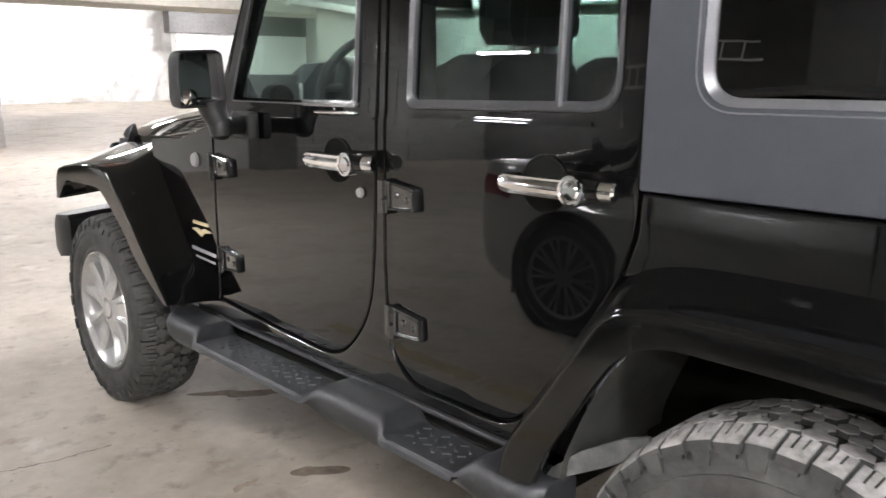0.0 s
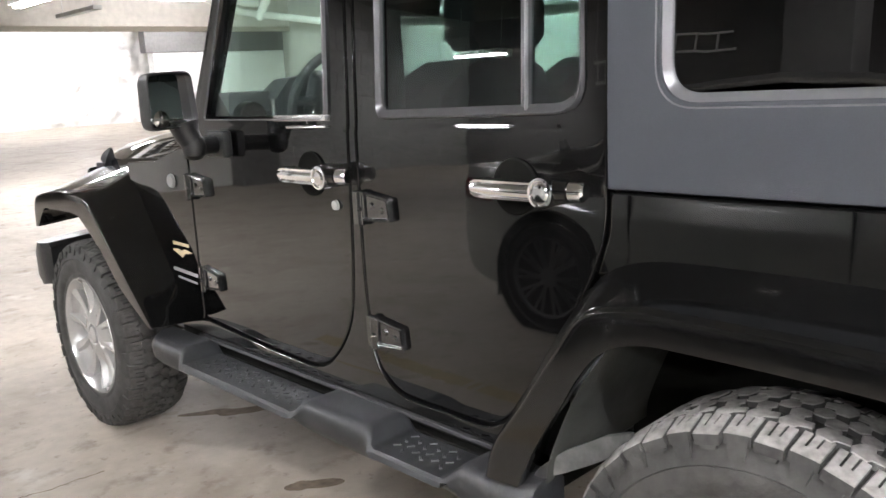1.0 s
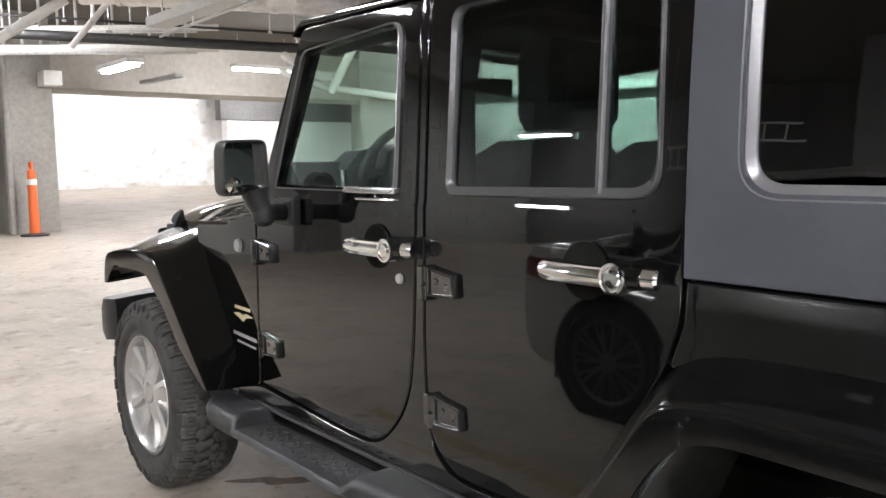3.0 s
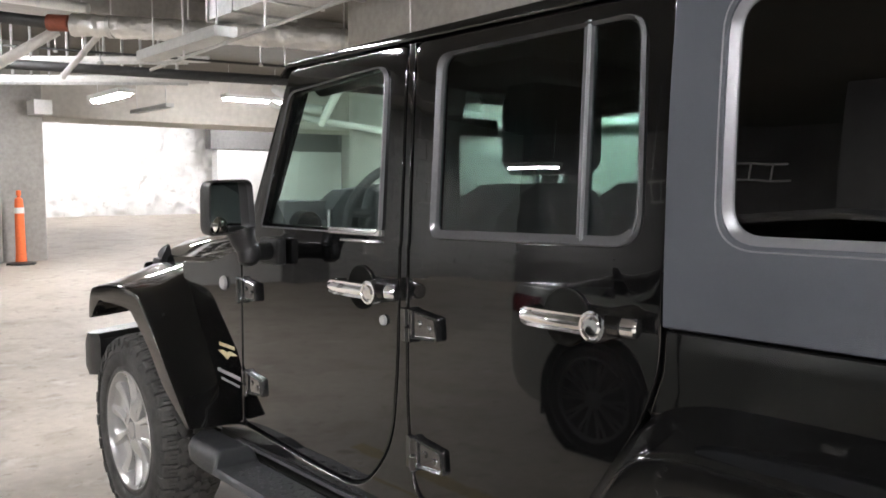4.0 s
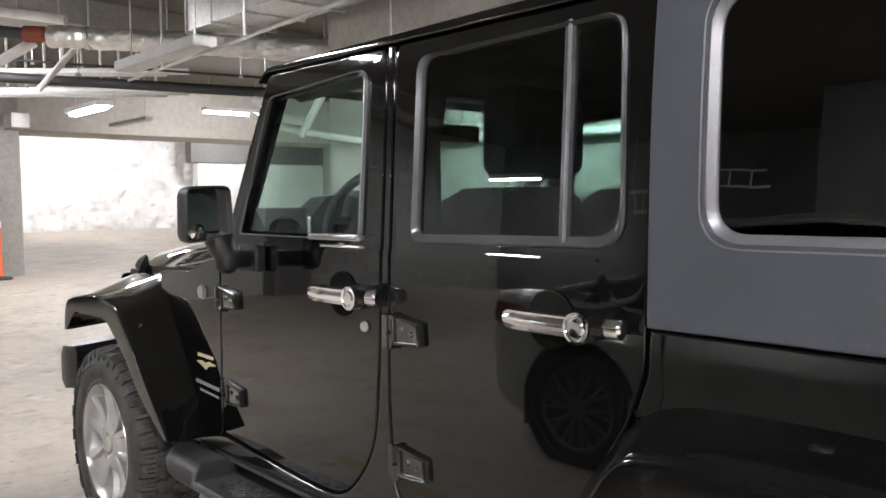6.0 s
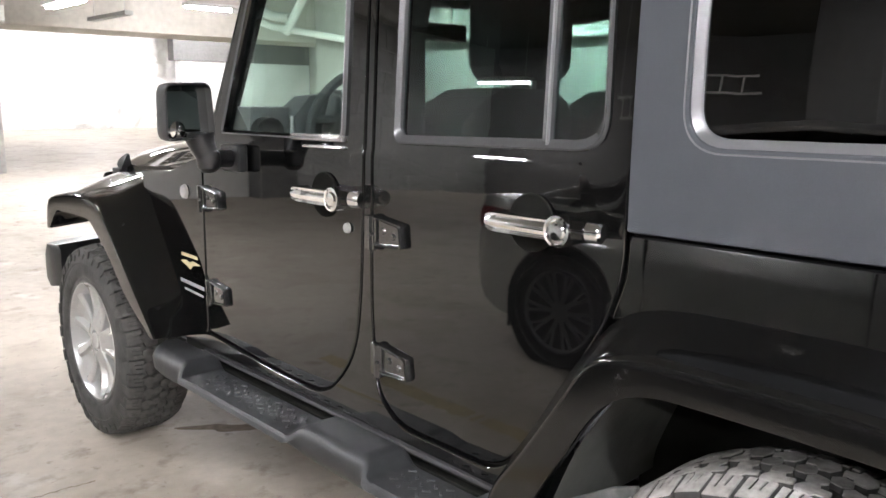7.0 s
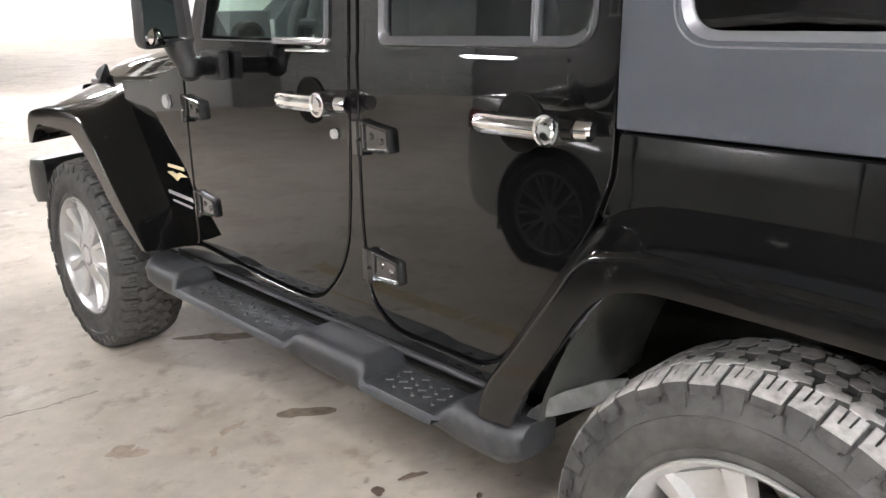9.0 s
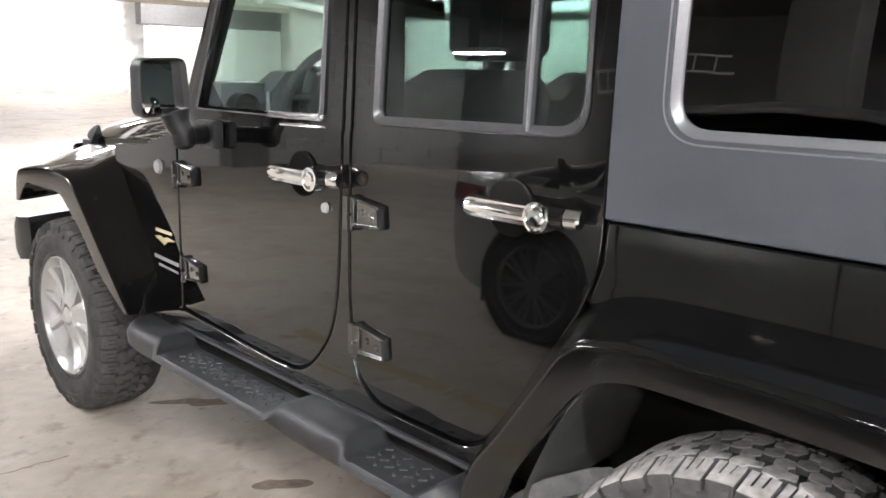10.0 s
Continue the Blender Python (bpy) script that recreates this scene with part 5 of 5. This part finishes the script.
        lamp = loft([[(CX + s * (width(y) * u + o), y + 0.004, z) for u, z, o in ((0.985, 0.735, -0.004), (0.984, 0.75, 0.008), (0.975, 0.81, 0.012), (0.966, 0.85, 0.008), (0.96, 0.865, -0.004))] for y in (2.58, 2.66, 2.75, 2.84, 2.90)])
        part("tail_lamp", lamp, TAIL, t, "red tail lamp")
        hl = loft([[(CX + s * (width(y) * 0.99 + o), y, z) for z, o in ((0.58, 0.0), (0.62, 0.012), (0.68, 0.0))] for y in (-1.1, -1.3, -1.48)])
        part("headlamp", hl, SILVER, t)
        part("sill_trim", box(CX + s * (half - 0.06), CX + s * (half + 0.0), -0.15, 1.7, 0.19, 0.25, 0.01), BLACKRIM, t)
    part("underbody", box(X1 + 0.12, X0 - 0.12, -1.3, 2.1, 0.18, 0.5, 0.02), PLASTIC, t)
    # wheels
    first_wheel = None
    for wy in (RW, FW):
        for s, x in ((1, X0), (-1, X1)):
            if first_wheel is None:
                bm = lathe([(0.10, 0.225), (-0.10, 0.225), (-0.105, 0.24), (-0.095, 0.242), (-0.09, 0.23), (-0.04, 0.222), (0.1, 0.215)], 48)
                for k in range(10):
                    for off in (-0.11, 0.11):
                        a = 2 * math.pi * k / 10
                        p = [Vector((-0.085 - 0.01 * (r / 0.2), r * math.cos(a + off * (r / 0.22)), r * math.sin(a + off * (r / 0.22)))) for r in (0.04, 0.12, 0.225)]
                        add(bm, tube(p, [0.012, 0.009, 0.008], 6))
                add(bm, lathe([(-0.06, 0.06), (-0.09, 0.058), (-0.10, 0.03), (-0.102, 0)], 24))
                w = part("wheel", bm, BLACKRIM, None, "black ten-twin-spoke alloy wheel")
                part("tyre", lathe([(0.09, 0.235), (0.105, 0.25), (0.11, 0.29), (0.10, R - 0.02), (0.08, R - 0.004), (0, R), (-0.08, R - 0.004), (-0.10, R - 0.02), (-0.11, 0.29), (-0.105, 0.25), (-0.09, 0.235)], 48), WELL, w)
                part("brake_disc", lathe([(0.0, 0.0), (0.0, 0.16), (0.02, 0.16), (0.02, 0)], 32), STEEL, w)
                first_wheel = w
            else:
                w = copy_thing(first_wheel, Matrix())
            w.parent = t
            w.location = Vector((x - s * 0.085 - CX, wy - 0.7, R))
            w.rotation_euler = (0, 0, math.pi if s > 0 else 0)
    return t


grey_saloon = saloon()
white_saloon = copy_thing(grey_saloon, pose(-0.68, 15.95, gz(15.9), 0, 0, -90))
tagged(white_saloon, "white saloon car parked behind the concrete column", "car")
for ob in white_saloon.children:
    if ob.material_slots and ob.material_slots[0].material is GREYCAR:
        ob.material_slots[0].link = "OBJECT"
        ob.material_slots[0].material = WHITECAR
        ob["label"] = "white painted body panel"


def blotch(x, y, rx, ry, seed, name, label, mat, rough_edge=0.35, turn=0, tail=0.0):
    rng = random.Random(seed)
    ph = [rng.uniform(0, 6.28) for _ in range(5)]
    bm = bmesh.new()
    vs = []
    for k in range(48):
        a = 2 * math.pi * k / 48
        r = 1 + rough_edge * sum(math.sin((j + 2) * a + ph[j]) / (j + 1.5) for j in range(5))
        r += tail * max(0.0, math.cos(a)) ** 10
        vs.append(bm.verts.new((rx * r * math.cos(a), ry * r * math.sin(a), 0.0015)))
    c = bm.verts.new((0, 0, 0.0022))
    for k in range(48):
        bm.faces.new((vs[k], vs[(k + 1) % 48], c))
    ob = solid(name, turned(bm, pose(x, y, 0.0, 0, 0, turn)), mat, label, "stain")
    return ob


# ---- stains and litter on the floor ----
def bay_line(x, y0, y1, w=0.10):
    """A worn paint line with ragged edges and bare patches."""
    rng = random.Random(21)
    bm = bmesh.new()
    n = int((y1 - y0) / 0.03)
    prev = None
    for i in range(n + 1):
        y = y0 + (y1 - y0) * i / n
        a, b = x - w / 2 + rng.uniform(-0.012, 0.012), x + w / 2 + rng.uniform(-0.012, 0.012)
        row = [bm.verts.new((a, y, 0.0012)), bm.verts.new((b, y, 0.0012))]
        if prev and rng.random() > 0.03:
            bm.faces.new((prev[0], prev[1], row[1], row[0]))
        prev = row
    solid("floor_line", bm, BAYLINE, "worn yellow parking bay line on the floor", "line", kind="structure")


bay_line(-2.03, -1.0, 3.6)
blotch(-0.650, 1.688, 0.048, 0.040, 3, "oil_stain", "dark wet oil stain on the concrete floor", OIL, 0.22, -35, 2.2)
blotch(-1.194, 1.862, 0.055, 0.045, 5, "rust_stain", "brown rust stain on the concrete floor", RUSTSTAIN, 0.5)
blotch(-0.445, 2.50, 0.16, 0.05, 8, "oil_stain", "dark oil stain on the floor below the car", OIL, 0.45, -40)
blotch(-0.864, 1.75, 0.05, 0.018, 11, "oil_stain", "small dark drip mark on the floor", RUSTSTAIN, 0.5, 20)
blotch(-0.985, 1.65, 0.026, 0.014, 12, "oil_stain", "small dark drip mark on the floor", RUSTSTAIN, 0.5, 70)


def litter(x, y, length, width, turn, seed):
    """A curled dry leaf or bark scrap."""
    rng = random.Random(seed)
    rows = []
    for i in range(7):
        u = i / 6
        w = width * math.sin(math.pi * (0.12 + 0.76 * u)) * rng.uniform(0.8, 1.15)
        z = 0.006 + 0.012 * math.sin(math.pi * u) * rng.uniform(0.5, 1.2)
        rows.append([(length * (u - 0.5), -w, 0.003 + z * 0.3), (length * (u - 0.5), 0, z), (length * (u - 0.5), w, 0.002 + z * 0.5), (length * (u - 0.5), 0, z - 0.004)])
    return solid("dry_leaf", turned(loft(rows, True, True), pose(x, y, 0, 0, 0, turn)), LEAF, "curled dark dry leaf lying on the floor", "leaf", "litter")


def floor_crack(pts, w):
    """A fine dark crack in the slab."""
    rng = random.Random(5)
    rows = []
    for k in range(len(pts) - 1):
        for i in range(12):
            u = i / 12
            x, y = (pts[k][j] + (pts[k + 1][j] - pts[k][j]) * u for j in (0, 1))
            y += rng.uniform(-0.006, 0.006)
            h = w * rng.uniform(0.4, 1.0) / 2
            rows.append([(x, y - h, 0.0012), (x, y + h, 0.0012)])
    return solid("floor_crack", loft(rows), OIL, "fine dark crack running across the concrete floor", "crack", kind="structure")


floor_crack([(-2.2, 2.60), (-1.435, 2.43), (-1.272, 2.393), (-1.06, 2.385)], 0.009)
litter(-0.622, 1.069, 0.10, 0.012, -20, 1)
litter(-0.751, 1.084, 0.05, 0.02, 60, 2)
litter(-0.554, 0.849, 0.03, 0.01, 30, 3)
